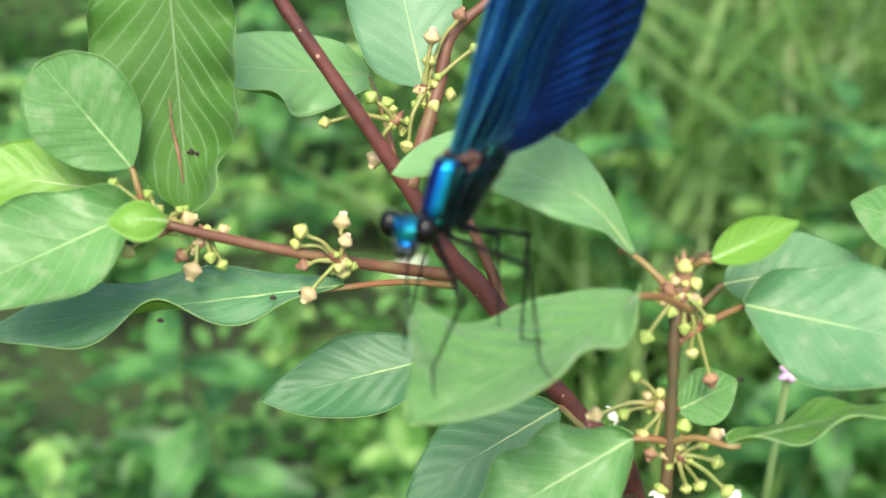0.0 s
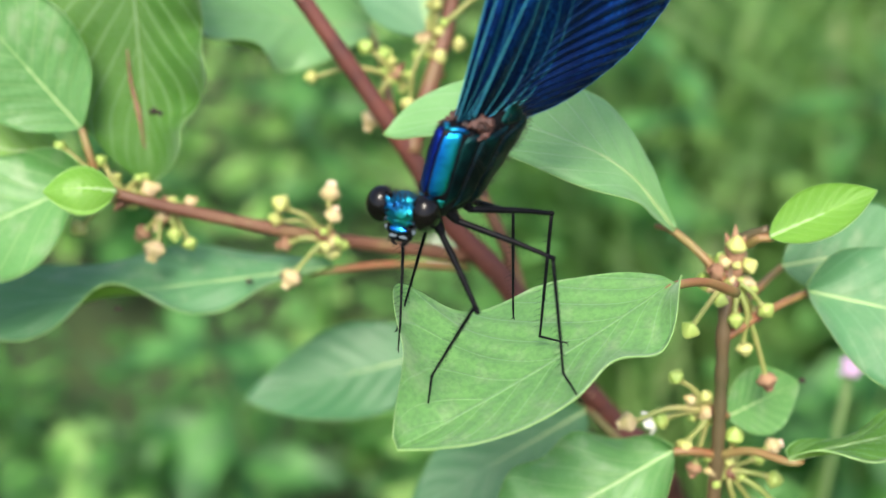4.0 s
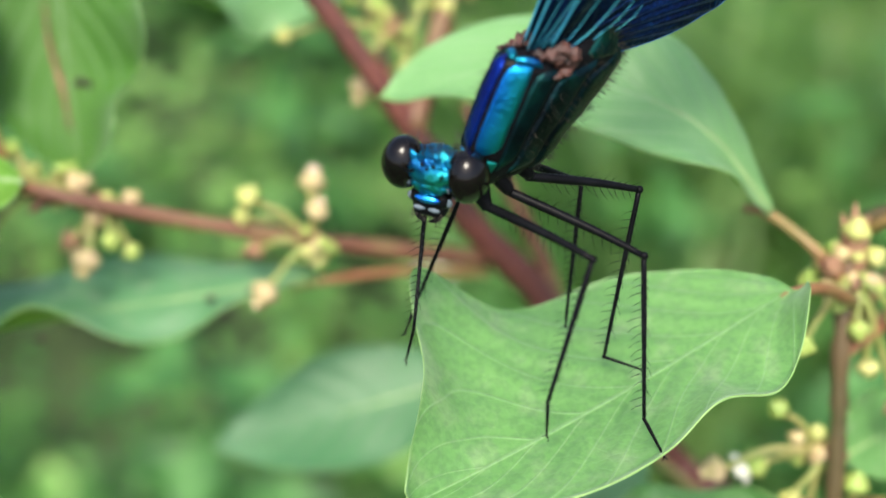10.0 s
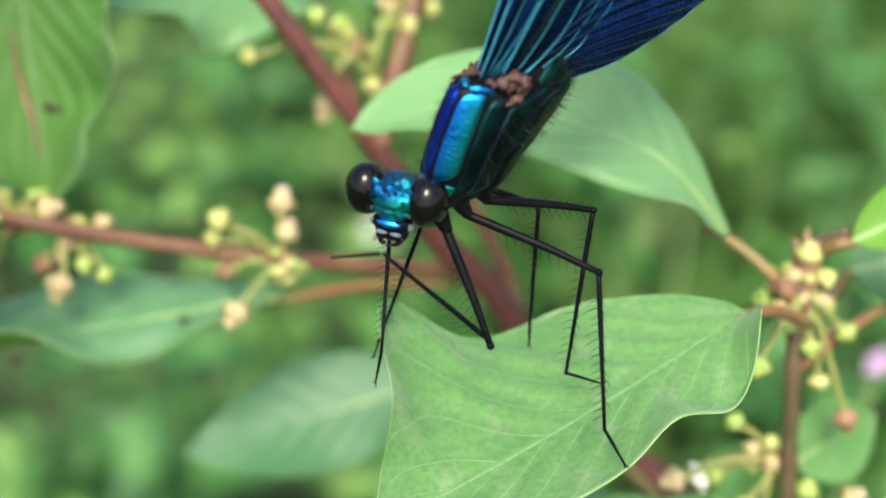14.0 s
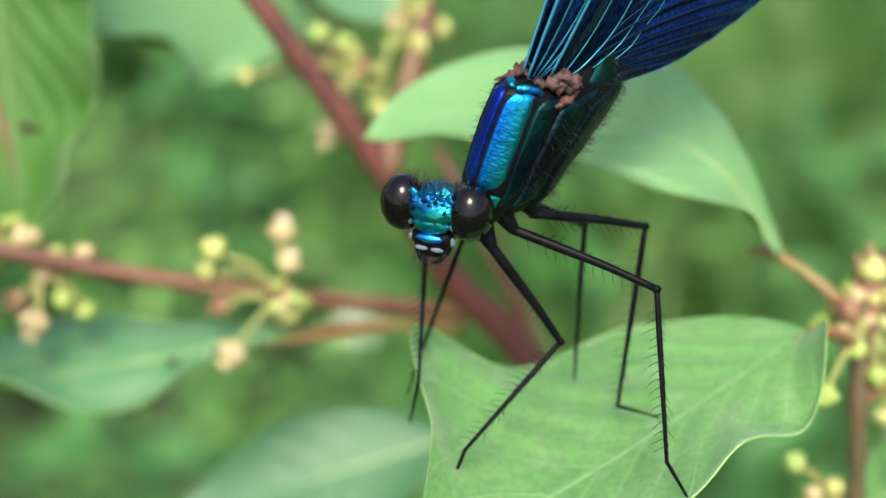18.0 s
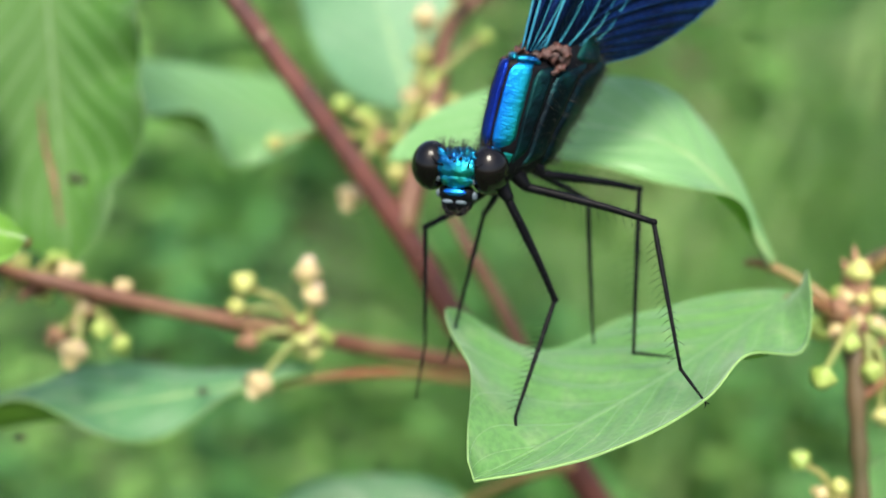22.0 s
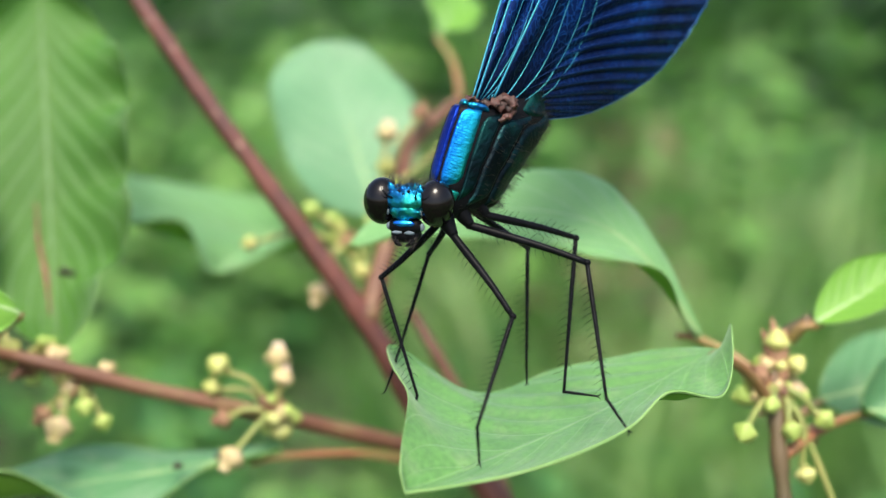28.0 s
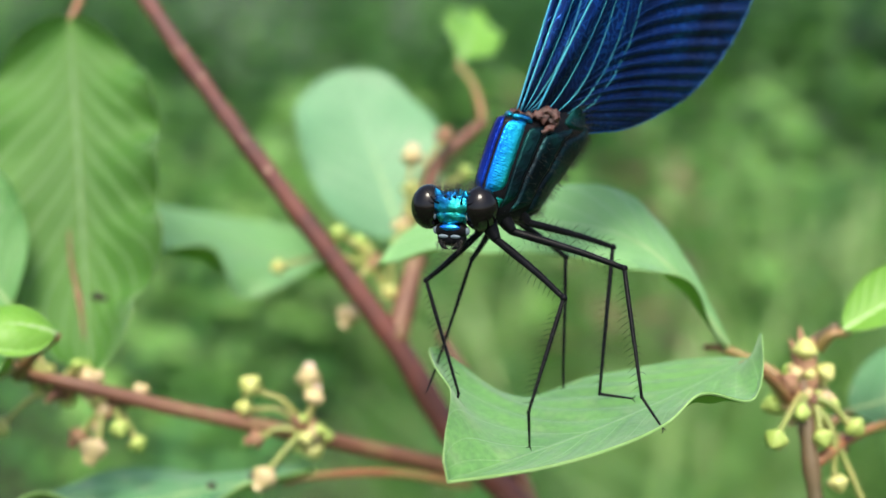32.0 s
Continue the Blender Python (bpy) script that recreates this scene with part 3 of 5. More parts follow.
# a white umbel low in the meadow
umbel = new("white_wildflower")
umbel.location = at(30, -119, 600)
tagged(umbel, "flat white flower head on a thin meadow stem", "flower")
foot = Vector((0.015, 0.04, -umbel.location.z))
v, f = tube([foot, foot * 0.5 + Vector((0.012, 0, 0)), Vector((0, 0, -0.008))], [0.0018, 0.0014, 0.001], 6, 14)
mesh_object("stem", v, f, STALK_HERB, umbel)
rnd = random.Random(8)
for k in range(26):
    a, r = k * 2.4, 0.0021 * math.sqrt(k)
    c = Vector((r * math.cos(a), r * math.sin(a), rnd.uniform(-0.001, 0.0012)))
    v, f = tube([Vector((0, 0, -0.008)), c * 0.6 + Vector((0, 0, -0.003)), c], [0.0003, 0.0003, 0.0003], 5, 6)
    mesh_object("ray", v, f, STALK_HERB, umbel)
    v, f = tube([c, c + Vector((0, 0, 0.0012)), c + Vector((0, 0, 0.002))], [0.0008, 0.0024, 0.0011], 8, 6, 0.3, k)
    mesh_object("floret", v, f, PETAL, umbel)

# ---- the branch ----
branch = new("buckthorn_branch")
branch.location = (0.075, 0.06, 0)
tagged(branch, "red-brown shrub branch with green leaves and small buds", "shrub branch")
v, f = tube(rel(branch, [Vector((0.075, 0.06, -0.02)), Vector((0.07, 0.06, 0.3)), Vector((0.048, 0.05, 0.5)), at(30, -40, 50), at(22.2, -27, 47.5), at(15.4, -18, 45), at(8.8, -7, 43), at(3.2, 0, 41.2), at(-1.5, 9, 39.2), at(-8.7, 21, 38), at(-16, 33, 37), at(-23, 46, 36), at(-29, 60, 36)]),
            [0.0026, 0.0024, 0.0022, 0.0018, 0.0015, 0.0014, 0.0014, 0.0013, 0.00108, 0.00095, 0.00085, 0.00078, 0.0007], 16, 100, 0.09, 1)
mesh_object("main_stem", v, f, BARK, branch)
v, f = tube(rel(branch, [at(-1.5, 9.0, 39.2), at(0.6, 14.5, 40.5), at(3.2, 21.5, 42), at(5.5, 28, 45), at(11.5, 33, 46)]), [0.0012, 0.001, 0.0009, 0.0008, 0.0006], 12, 30, 0.1, 2)
mesh_object("side_stem", v, f, TWIG, branch)
v, f = tube(rel(branch, [at(11, -11, 43.5), at(10.2, -6, 43.5), at(7.6, 1, 43), at(5.4, 6, 43), at(3.6, 10.5, 44)]), [0.0008, 0.0008, 0.0007, 0.0006, 0.0004], 10, 24, 0.1, 3)
mesh_object("side_stem", v, f, TWIG, branch)
v, f = tube(rel(branch, [at(4.4, -3.6, 42), at(-4, -1.2, 38), at(-11.1, 0.9, 34.8), at(-22, 4.1, 32.6), at(-30.5, 7, 31), at(-34.8, 8.4, 33.0)]), [0.0009, 0.00075, 0.0007, 0.0006, 0.0005], 12, 36, 0.14, 4)
mesh_object("flower_twig", v, f, TWIG, branch)
v, f = tube(rel(branch, [at(29, -40, 50), at(28, -36, 30), at(26.5, -28, 19.5), at(26.7, -20.7, 17.5), at(26.9, -12.7, 16.5), at(27.1, -5.7, 16), at(28.6, 1, 17), at(31, 3, 15)]), [0.001, 0.0009, 0.0008, 0.00065, 0.00062, 0.00066, 0.0005], 12, 46, 0.3, 5)
mesh_object("flower_shoot", v, f, STEM_GREEN, branch)


def curve(*knots):
    """A smooth function through (place, value) knots."""
    xs, ys = [k[0] for k in knots], [k[1] for k in knots]

    def f(s):
        for i in range(len(xs) - 1):
            if s <= xs[i + 1]:
                k = max(0.0, (s - xs[i]) / (xs[i + 1] - xs[i]))
                m0 = (ys[i + 1] - ys[max(i - 1, 0)]) / (xs[i + 1] - xs[max(i - 1, 0)]) * (xs[i + 1] - xs[i])
                j = min(i + 2, len(xs) - 1)
                m1 = (ys[j] - ys[i]) / (xs[j] - xs[i]) * (xs[i + 1] - xs[i])
                return (2 * k ** 3 - 3 * k * k + 1) * ys[i] + (k ** 3 - 2 * k * k + k) * m0 + (3 * k * k - 2 * k ** 3) * ys[i + 1] + (k ** 3 - k * k) * m1
        return ys[-1]
    return f


def hill(s, middle, width):
    return math.exp(-((s - middle) / width) ** 2)


def perch_rise(s, t):
    if t > 0:
        return 3.3 * hill(s, 0.7, 0.1) * t ** 3 + 3.0 * hill(s, 0.88, 0.13) * t - 1.7 * hill(s, 0.46, 0.16) * t ** 2 - 1.2 * hill(s, 0.2, 0.16) * t * t
    return t * t * (2.4 * hill(s, 0.05, 0.07) - 0.9 * hill(s, 0.22, 0.08) + 0.8 * hill(s, 0.4, 0.09))


perch = add_leaf(branch, (19.6, 0.2, 6.8), (-4.96, -7.45, -2.9), (-0.42, 0.33, 0.84), 20, bow=-0.7, cup=0.12,
                 near=curve((0, 1.2), (0.06, 3.0), (0.14, 4.7), (0.23, 5.6), (0.36, 5.3), (0.52, 5.9), (0.68, 5.6), (0.82, 4.2), (0.93, 2.0), (1, 0.15)),
                 far=curve((0, 1.5), (0.1, 5.0), (0.25, 8.0), (0.42, 9.2), (0.58, 10.2), (0.7, 12.2), (0.76, 10.0), (0.83, 5.4), (0.9, 2.8), (0.96, 1.3), (1, 0.15)), rise=perch_rise,
                 label="broad pale green leaf with bright veins under the damselfly", petiole=(27.3, -4, 15.5), rows=80, cols=32, mat=LEAF_LIGHT, ribbing=0.5)
add_leaf(branch, (23, 2.8, 18.7), (-4.1, 13.0, 22.4), (0.0, 0.88, 0.47), 10, through=((17.9, 9.0, 15.0), (12.4, 12.4, 14.2), (4.7, 14.4, 19.0)), wave=0.25, waves=2.2, roll_edge=0.5,
         far=curve((0, 0.3), (0.08, 1.5), (0.2, 3.5), (0.38, 5.3), (0.6, 5.5), (0.8, 4.5), (0.92, 2.9), (0.98, 1.2), (1, 0.2)), mat=LEAF_SOFT,
         near=curve((0, 0.3), (0.08, 1.3), (0.2, 3.0), (0.34, 3.9), (0.55, 3.5), (0.75, 2.7), (0.88, 1.8), (0.96, 1.1), (1, 0.2)),
         rise=lambda s, t: abs(t) ** 3 * (3.0 * hill(s, 0.27, 0.13) + 1.2 * hill(s, 0.88, 0.08) if t < 0 else -0.7 * hill(s, 0.45, 0.3)),
         label="smooth pale green leaf behind the insect", petiole=(27.4, -2.5, 16.3))
add_leaf(branch, (-29.8, 44, 39), (-29.2, 7.8, 35.6), (1, 0.1, 0.0), 18.5, wave=0.9, waves=4.5, quilt=0.8, mat=LEAF_OLD, veins=11, rows=70, cols=24,
         far=curve((0, 0.5), (0.12, 5.4), (0.3, 7.6), (0.5, 7.6), (0.6, 7.0), (0.7, 7.6), (0.78, 6.0), (0.84, 4.4), (0.9, 4.4), (0.96, 2.6), (1, 0.3)),
         near=curve((0, 0.5), (0.12, 6), (0.3, 9.6), (0.5, 10.2), (0.65, 8.8), (0.78, 7.4), (0.86, 5.2), (0.94, 3.0), (1, 0.3)),
         rise=lambda s, t: 4.0 * t * t * min(1, 2 * s) + 1.3 * abs(t) ** 3 * math.sin(30 * s) if t > 0 else 1.2 * t * t + 0.7 * abs(t) ** 3 * math.sin(24 * s),
         rib=RIB_BROWN, ribbing=0.65, label="long hanging green leaf with a brown split midrib", petiole=(-25, 56, 44))
add_leaf(branch, (-35.2, 14.4, 32.0), (-44.2, 27.4, 30.0), (0.75, 0.6, 0.1), 12.4, cup=0.1, wave=0.3, near=curve((0, 0.3), (0.08, 2.2), (0.25, 4.9), (0.5, 6.3), (0.72, 6.0), (0.88, 4.4), (0.96, 2.6), (1, 0.5)),
         far=curve((0, 0.3), (0.08, 2.2), (0.25, 4.9), (0.5, 6.4), (0.72, 6.1), (0.88, 4.4), (0.96, 2.6), (1, 0.5)), label="small rounded pale green leaf", petiole=(-34, 8, 33))
add_leaf(branch, (-35, 9, 31), (-56, 1.5, 22), (-0.3, 0.8, 0.5), 14, cup=0.2, wave=0.8, rise=lambda s, t: 3.0 * hill(s, 0.05, 0.12) * t * t, label="pale green leaf with a curled rim", petiole=(-35, 8.2, 33))
# added blade that stands in for the lime underside of the pale leaf's rim
add_leaf(branch, (-29.8, 9.3, 20.5), (-36.2, 9.8, 19.2), (0.1, 0.85, 0.4), 4.8, bow=1.2, cup=-0.5, mat=LEAF_LIME, rows=24, cols=10, label="lime green curled rim of the pale leaf, added as a separate blade", petiole=(-35, 8.2, 33))
add_leaf(branch, (-38, 11, 36), (-58, 15, 36), (0.2, 0.8, 0.4), 10, cup=0.1, wave=0.4, mat=LEAF_LIME, label="young yellowish green leaf", petiole=(-36, 9, 33.4))
add_leaf(branch, (-10.6, -2.4, 35), (-56, -5, 34), (0.1, 0.55, 0.8), 13, cup=-0.2, wave=0.9, waves=2.5, phase=0.8, mat=LEAF_BLUE,
         far=curve((0, 0.4), (0.15, 4.5), (0.4, 6.5), (0.7, 6.0), (0.9, 3.0), (1, 0.3)), near=curve((0, 0.4), (0.1, 2.2), (0.22, 2.6), (0.36, 3.6), (0.5, 2.0), (0.62, 2.4), (0.75, 4.5), (0.9, 3.2), (1, 0.3)),
         rise=lambda s, t: t * t * (4.2 * hill(s, 0.52, 0.11) + 1.8 * hill(s, 0.15, 0.08)) if t < 0 else 0.0, label="long dark bluish green wavy leaf with brown spots", petiole=(4.5, -5.0, 42))
add_leaf(branch, (-5.0, 22.6, 63), (-27, 25.6, 50), (0.1, 0.68, 0.73), 12, wave=0.5, waves=2, mat=LEAF_PALE, rows=60, cols=28,
         far=curve((0, 0.4), (0.12, 4), (0.35, 6.8), (0.6, 7.0), (0.85, 4.6), (0.95, 2.6), (1, 0.3)), near=curve((0, 0.4), (0.12, 4.6), (0.3, 7.2), (0.5, 6.6), (0.72, 7.4), (0.9, 4.8), (1, 0.3)),
         rise=lambda s, t: abs(t) ** 4 * (4.0 * hill(s, 0.25, 0.13) + 4.0 * hill(s, 0.78, 0.13) - 2.5 * hill(s, 0.52, 0.12)) if t < 0 else 1.2 * t * t * math.sin(9 * s), label="pale mint leaf with rolled up rim", petiole=(-3, 12, 41))
add_leaf(branch, (1.8, 21.2, 48.5), (-1.8, 44, 56), (1, 0.1, 0.1), 16, cup=0.1, wave=0.8, mat=LEAF_MINT, near=curve((0, 0.5), (0.06, 4.6), (0.16, 6.8), (0.35, 7.6), (0.6, 8.0), (0.85, 6.4), (0.96, 3.4), (1, 0.5)),
         far=curve((0, 0.5), (0.12, 3.8), (0.35, 7), (0.65, 7.5), (0.88, 5.5), (0.97, 3), (1, 0.5)), label="broad pale bluish leaf", petiole=(2.6, 17, 42))
add_leaf(branch, (11, 42, 51), (17, 55, 66), (0.9, -0.3, 0.3), 7, cup=0.3, wave=0.5, mat=LEAF_LIME, label="young lime green leaf", petiole=(11.5, 33, 46))
add_leaf(branch, (3, -16, 47), (-23, -21, 48), (0.1, 0.8, 0.5), 12, cup=0.1, wave=0.6, mat=LEAF_SHADE, label="bluish green leaf with a pale blotch", petiole=(10, -12, 33))
add_leaf(branch, (22, -18.6, 16), (1, -28.5, 14), (-0.3, 0.7, 0.6), 13, cup=-0.1, wave=2.0, waves=3.2, label="green leaf with wavy edge", petiole=(26.7, -20, 17.5))
add_leaf(branch, (17, -21, 36), (-4, -32, 36), (-0.3, 0.8, 0.4), 13, cup=0.1, wave=0.5, mat=LEAF_SHADE, label="dark green leaf with shade painted into its colour", petiole=(19.5, -22.5, 29))
add_leaf(branch, (30.8, 2.5, 14), (40, 6.6, 12), (-0.3, 0.7, 0.5), 5, cup=0.3, mat=LEAF_LIME, label="young lime green leaf", petiole=(29.5, 1.5, 16))
add_leaf(branch, (35.7, -3, 25), (53, -1, 25), (0.1, 0.8, 0.5), 11, mat=LEAF_BLUE, label="bluish green leaf", petiole=(27.4, -6, 16.5))
add_leaf(branch, (36.6, -4.5, 20), (58, -8.5, 8), (0.2, 0.7, 0.5), 16, wave=0.8, mat=LEAF_BLUE, rise=lambda s, t: 2.2 * hill(s, 0.08, 0.1) * t * t, label="broad bluish green leaf with folded base", petiole=(27.2, -7.5, 16))
add_leaf(branch, (32, -18.5, 12), (52, -13, 7), (0.0, 0.1, 1), 6, wave=1.0, mat=LEAF_OLD, label="narrow wavy green leaf seen edge-on", petiole=(26.8, -20, 17.5))
add_leaf(branch, (28.5, -17, 20), (36.5, -14.5, 22), (-0.2, 0.9, 0.2), 7, mat=LEAF, label="small rounded green leaf with a brown tip", petiole=(26.9, -15.5, 17))
add_leaf(branch, (60, 3, 20), (49.5, 7, 20), (0.2, 0.9, 0.2), 8, mat=LEAF, label="pale green leaf", petiole=(70, -8, 22))


# brown split along the hanging leaf's midrib, and dark specks on the long leaf
v, f = tube(rel(branch, [at(-30.6, 22, 36.6), at(-30.5, 18.5, 36.3), at(-30.0, 15.5, 36.1), at(-29.7, 11.5, 36.0)]), [0.00008, 0.00018, 0.00026, 0.0001], 7, 20, 0.5, 9)
mesh_object("leaf_scar", v, f, DRY, branch, "reddish brown split")
for k, (u, w, d, r) in enumerate(((-19.4, -2.9, 32.2, 0.55), (-15.9, -2.5, 32.2, 0.5), (-28.4, 15.3, 36.2, 0.7), (-27.6, 15.0, 36.2, 0.6), (-33.5, -5.0, 32.6, 0.6), (36.8, -14.4, 22, 0.5))):
    v, f = tube(rel(branch, [at(u - r * 0.7, w, d), at(u, w + 0.1, d - 0.15), at(u + r * 0.7, w - 0.1, d)]), [0.0001, r * 0.0006, 0.0001], 8, 9, 0.3, k)
    mesh_object("leaf_speck", v, f, DARK, branch, "dark brown speck")


# ---- buds and small flowers ----
def bud_mesh(kind, size, rnd):
    """A pointed bud of five closed sepals, or an opened flower of five petals."""
    verts, faces = [], []
    n, k = 15, 8
    for i in range(k + 1):
        h = i / k
        r = max(0.04, (0.25 + 0.75 * (h / 0.38) ** 0.6) if h < 0.38 else ((1 - h) / 0.62) ** 0.62)
        for j in range(n):
            a = 2 * math.pi * j / n
            rib = 1 + 0.11 * math.cos(5 * a) * (0.4 + h)
            verts.append(Vector((r * rib * math.cos(a), r * rib * math.sin(a), 1.75 * h)) * size * 0.5)
    for i in range(k):
        for j in range(n):
            p, q = i * n + j, i * n + (j + 1) % n
            faces.append((p, q, q + n, p + n))
    return verts, faces


def petal_mesh(size, spread):
    verts, faces = [], []
    for i in range(6):
        s = i / 5
        w = 0.34 * math.sin(math.pi * (0.15 + 0.8 * s)) ** 0.8
        z, r = size * (0.9 * s * math.cos(spread)), size * (0.25 + 0.8 * s * math.sin(spread))
        for j in range(4):
            t = j / 1.5 - 1
            verts.append(Vector((r, t * w * size, z + 0.12 * size * t * t)))
    for i in range(5):
        for j in range(3):
            p = i * 4 + j
            faces.append((p, p + 1, p + 5, p + 4))
    return verts, faces


def add_bud(foot, place, kind, seed, scale=1.0):
    rnd = random.Random(seed)
    a, b = at(*foot), at(*place)
    stalk = b - a
    size = {"g": 1.6, "y": 1.8, "c": 2.0, "p": 1.9, "d": 1.8, "w": 1.9}[kind] * rnd.uniform(0.95, 1.3) * scale * MM
    mat = {"g": BUD, "y": BUD_YELLOW, "c": BUD_PALE, "p": BUD_PALE, "d": DRY, "w": BUD}[kind]
    sag = Vector((0, 0, 1)) * stalk.length * 0.1
    aim = (stalk * 0.6 - sag).normalized() if stalk.length > 0.004 else stalk.normalized()
    turn = aim.to_track_quat("Z", "Y").to_matrix()
    v, f = bud_mesh(kind, size, rnd)
    base = b - aim * size * 0.5
    bud = mesh_object("flower_bud", [base - branch.location + turn @ p for p in v], f, mat, branch, {"g": "yellow-green bud", "y": "yellowish bud", "c": "cream bud", "p": "pinkish cream bud", "d": "dry brown bud", "w": "white flower"}[kind], origin=base - branch.location)
    v, f = tube([a - base, (a - base) * 0.45 + sag + Vector((rnd.uniform(-1, 1), rnd.uniform(-1, 1), 0)) * stalk.length * 0.1, -aim * size * 0.2, aim * size * 0.1], [0.00042, 0.00028, 0.00026, 0.0005], 7, 14)
    mesh_object("bud_stalk", v, f, STALK, bud)
    if kind in "wpcd":
        for k in range(5):
            v, f = petal_mesh(size * (0.75 if kind == "w" else 0.5), 0.75 if kind == "w" else 0.2)
            spin = Matrix.Rotation(2 * math.pi * k / 5 + seed, 3, "Z")
            mesh_object("petal", [turn @ (spin @ p) + aim * size * 0.45 for p in v], f, {"w": PETAL, "p": PETAL_PINK, "c": BUD_PALE, "d": DRY}[kind], bud)


BUD_YELLOW = surface("bud_yellow", [(0.3, (0.34, 0.38, 0.08)), (0.7, (0.52, 0.5, 0.19))], 500, 0.5)
PETAL_PINK = surface("petal_pinkish", [(0.3, (0.6, 0.42, 0.32)), (0.7, (0.74, 0.6, 0.48))], 400, 0.5)
STALK = surface("stalk_green", [(0.3, (0.17, 0.24, 0.05)), (0.7, (0.30, 0.26, 0.09))], 300, 0.5)
CLUSTERS = [
    ((-11.0, 1.1, 33.0), [(-15.6, 5.5, 31.8, "y"), (-16.3, 3.7, 33.0, "y"), (-10.2, 6.1, 34.2, "p"), (-9.9, 4.0, 31.8, "p"), (-15.6, 0.8, 33.0, "d"), (-10.4, -0.8, 34.2, "y"), (-15.1, -2.9, 31.8, "c")]),
    ((-31.4, 6.9, 33.0), [(-37.6, 12.7, 31.8, "g"), (-33.9, 10.9, 33.0, "g"), (-33.1, 8.7, 34.2, "y"), (-36.7, 3.9, 31.8, "y"), (-28.8, 7.5, 33.0, "c"), (-31.0, 5.8, 34.2, "g")]),
    ((-27, 5.2, 33.0), [(-29.0, 1.0, 31.8, "c"), (-25.3, 1.3, 33.0, "g"), (-30.5, 2.6, 34.2, "d"), (-26.6, 2.6, 31.6, "g")]),
    ((1.4, 21.2, 42.0), [(2.6, 28.3, 40.8, "p"), (2.2, 25.2, 42.0, "y"), (6.6, 30.8, 43.2, "d"), (2.5, 19.1, 40.8, "y"), (8.3, 26.4, 42.0, "g"), (5.0, 20.4, 43.2, "y"), (-1.4, 14.0, 40.8, "y")]),
    ((-2.6, 17.4, 42.0), [(-5.8, 20.9, 40.8, "g"), (-3.7, 20.0, 42.0, "g"), (-3.4, 19.1, 43.2, "g"), (-12.0, 17.8, 40.8, "y"), (-5.6, 12.4, 42.0, "c")]),
    ((28.1, -1.9, 17.0), [(28.3, 1.7, 15.8, "y"), (27.1, 0.0, 17.0, "g"), (25.4, -2.4, 18.2, "g"), (22.6, -5.6, 12.0, "g"), (27.9, -5.8, 15.0, "g"), (30.8, -6.1, 18.2, "d"), (31.2, -5.2, 15.8, "g"), (29.4, -9.3, 17.0, "y"), (31.7, -12.7, 17.2, "d"), (26.1, -0.9, 15.8, "d"), (29.6, -0.4, 15.5, "y"), (26.2, -3.6, 14.6, "g")]),
    ((26.2, -15.4, 18.0), [(22.4, -11.3, 16.8, "g"), (17.8, -16.2, 18.0, "c"), (21.2, -16.6, 19.2, "w"), (23.2, -18.9, 16.8, "y"), (24.5, -21.6, 18.0, "d")]),
    ((27.9, -21.8, 18.0), [(28.3, -17.6, 16.8, "g"), (32.7, -19.6, 18.0, "p"), (31.6, -21.1, 19.2, "g"), (32.5, -22.7, 16.8, "g"), (25.7, -26.2, 18.0, "w"), (31.0, -26.6, 19.2, "g"), (33.7, -26.6, 16.8, "w"), (28.9, -26.4, 18.0, "g")]),
]
MM = 0.001
for i, (foot, places) in enumerate(CLUSTERS):
    for j, (u, w, d, kind) in enumerate(places):
        add_bud(foot, (u, w, d), kind, 31 * i + j)
    rnd = random.Random(70 + i)
    for j in range(22 if i == 5 else 7):
        spot = [c + rnd.uniform(-r, r) for c, r in zip(foot, (2.4, 2.0, 1.0))]
        add_bud(foot, spot, rnd.choice("ggyc"), 900 + 31 * i + j, 0.62)
    for j in range(9 if i == 5 else 5):
        a, b = at(*foot) - branch.location, at(*[c + rnd.uniform(-1.6, 1.6) for c in foot]) - branch.location
        v, f = tube([a, a.lerp(b, 0.5), b], [0.0006, 0.0006, 0.0001], 7, 9, 0.2, j)
        mesh_object("bud_scale", v, f, DRY if j % 2 else TWIG, branch)
# small dry scales at the shoot's tip
for k, (u, w, d) in enumerate(((27.4, 2.6, 16.5), (28.2, 3.4, 16), (29.0, 2.4, 15.6))):
    v, f = tube([at(28.3, -0.6, 16.5) - branch.location, (at(28.3, -0.6, 16.5) + at(u, w, d)) * 0.5 - branch.location, at(u, w, d) - branch.location], [0.0007, 0.0006, 0.00008], 7, 10)
    mesh_object("bud_scale", v, f, DRY, branch)

# ---- the damselfly: local axes x to its left, y backwards, z up its back, in mm ----
MM = 0.001
BACK, BACKBONE_UP = Vector((0.36, 0.20, 0.911)).normalized(), Vector((-0.819, -0.399, 0.412))
BACKBONE_UP = (BACKBONE_UP - BACK * BACKBONE_UP.dot(BACK)).normalized()
LEFT = BACK.cross(BACKBONE_UP)
fly_rest = Matrix((LEFT, BACK, BACKBONE_UP)).transposed().to_4x4()
fly_rest.translation = Vector((0.0024, 0.0064, 0.6646))
fly = new("damselfly")
fly.matrix_world = fly_rest
tagged(fly, "metallic blue-green damselfly with dark blue wings on a leaf", "damselfly")


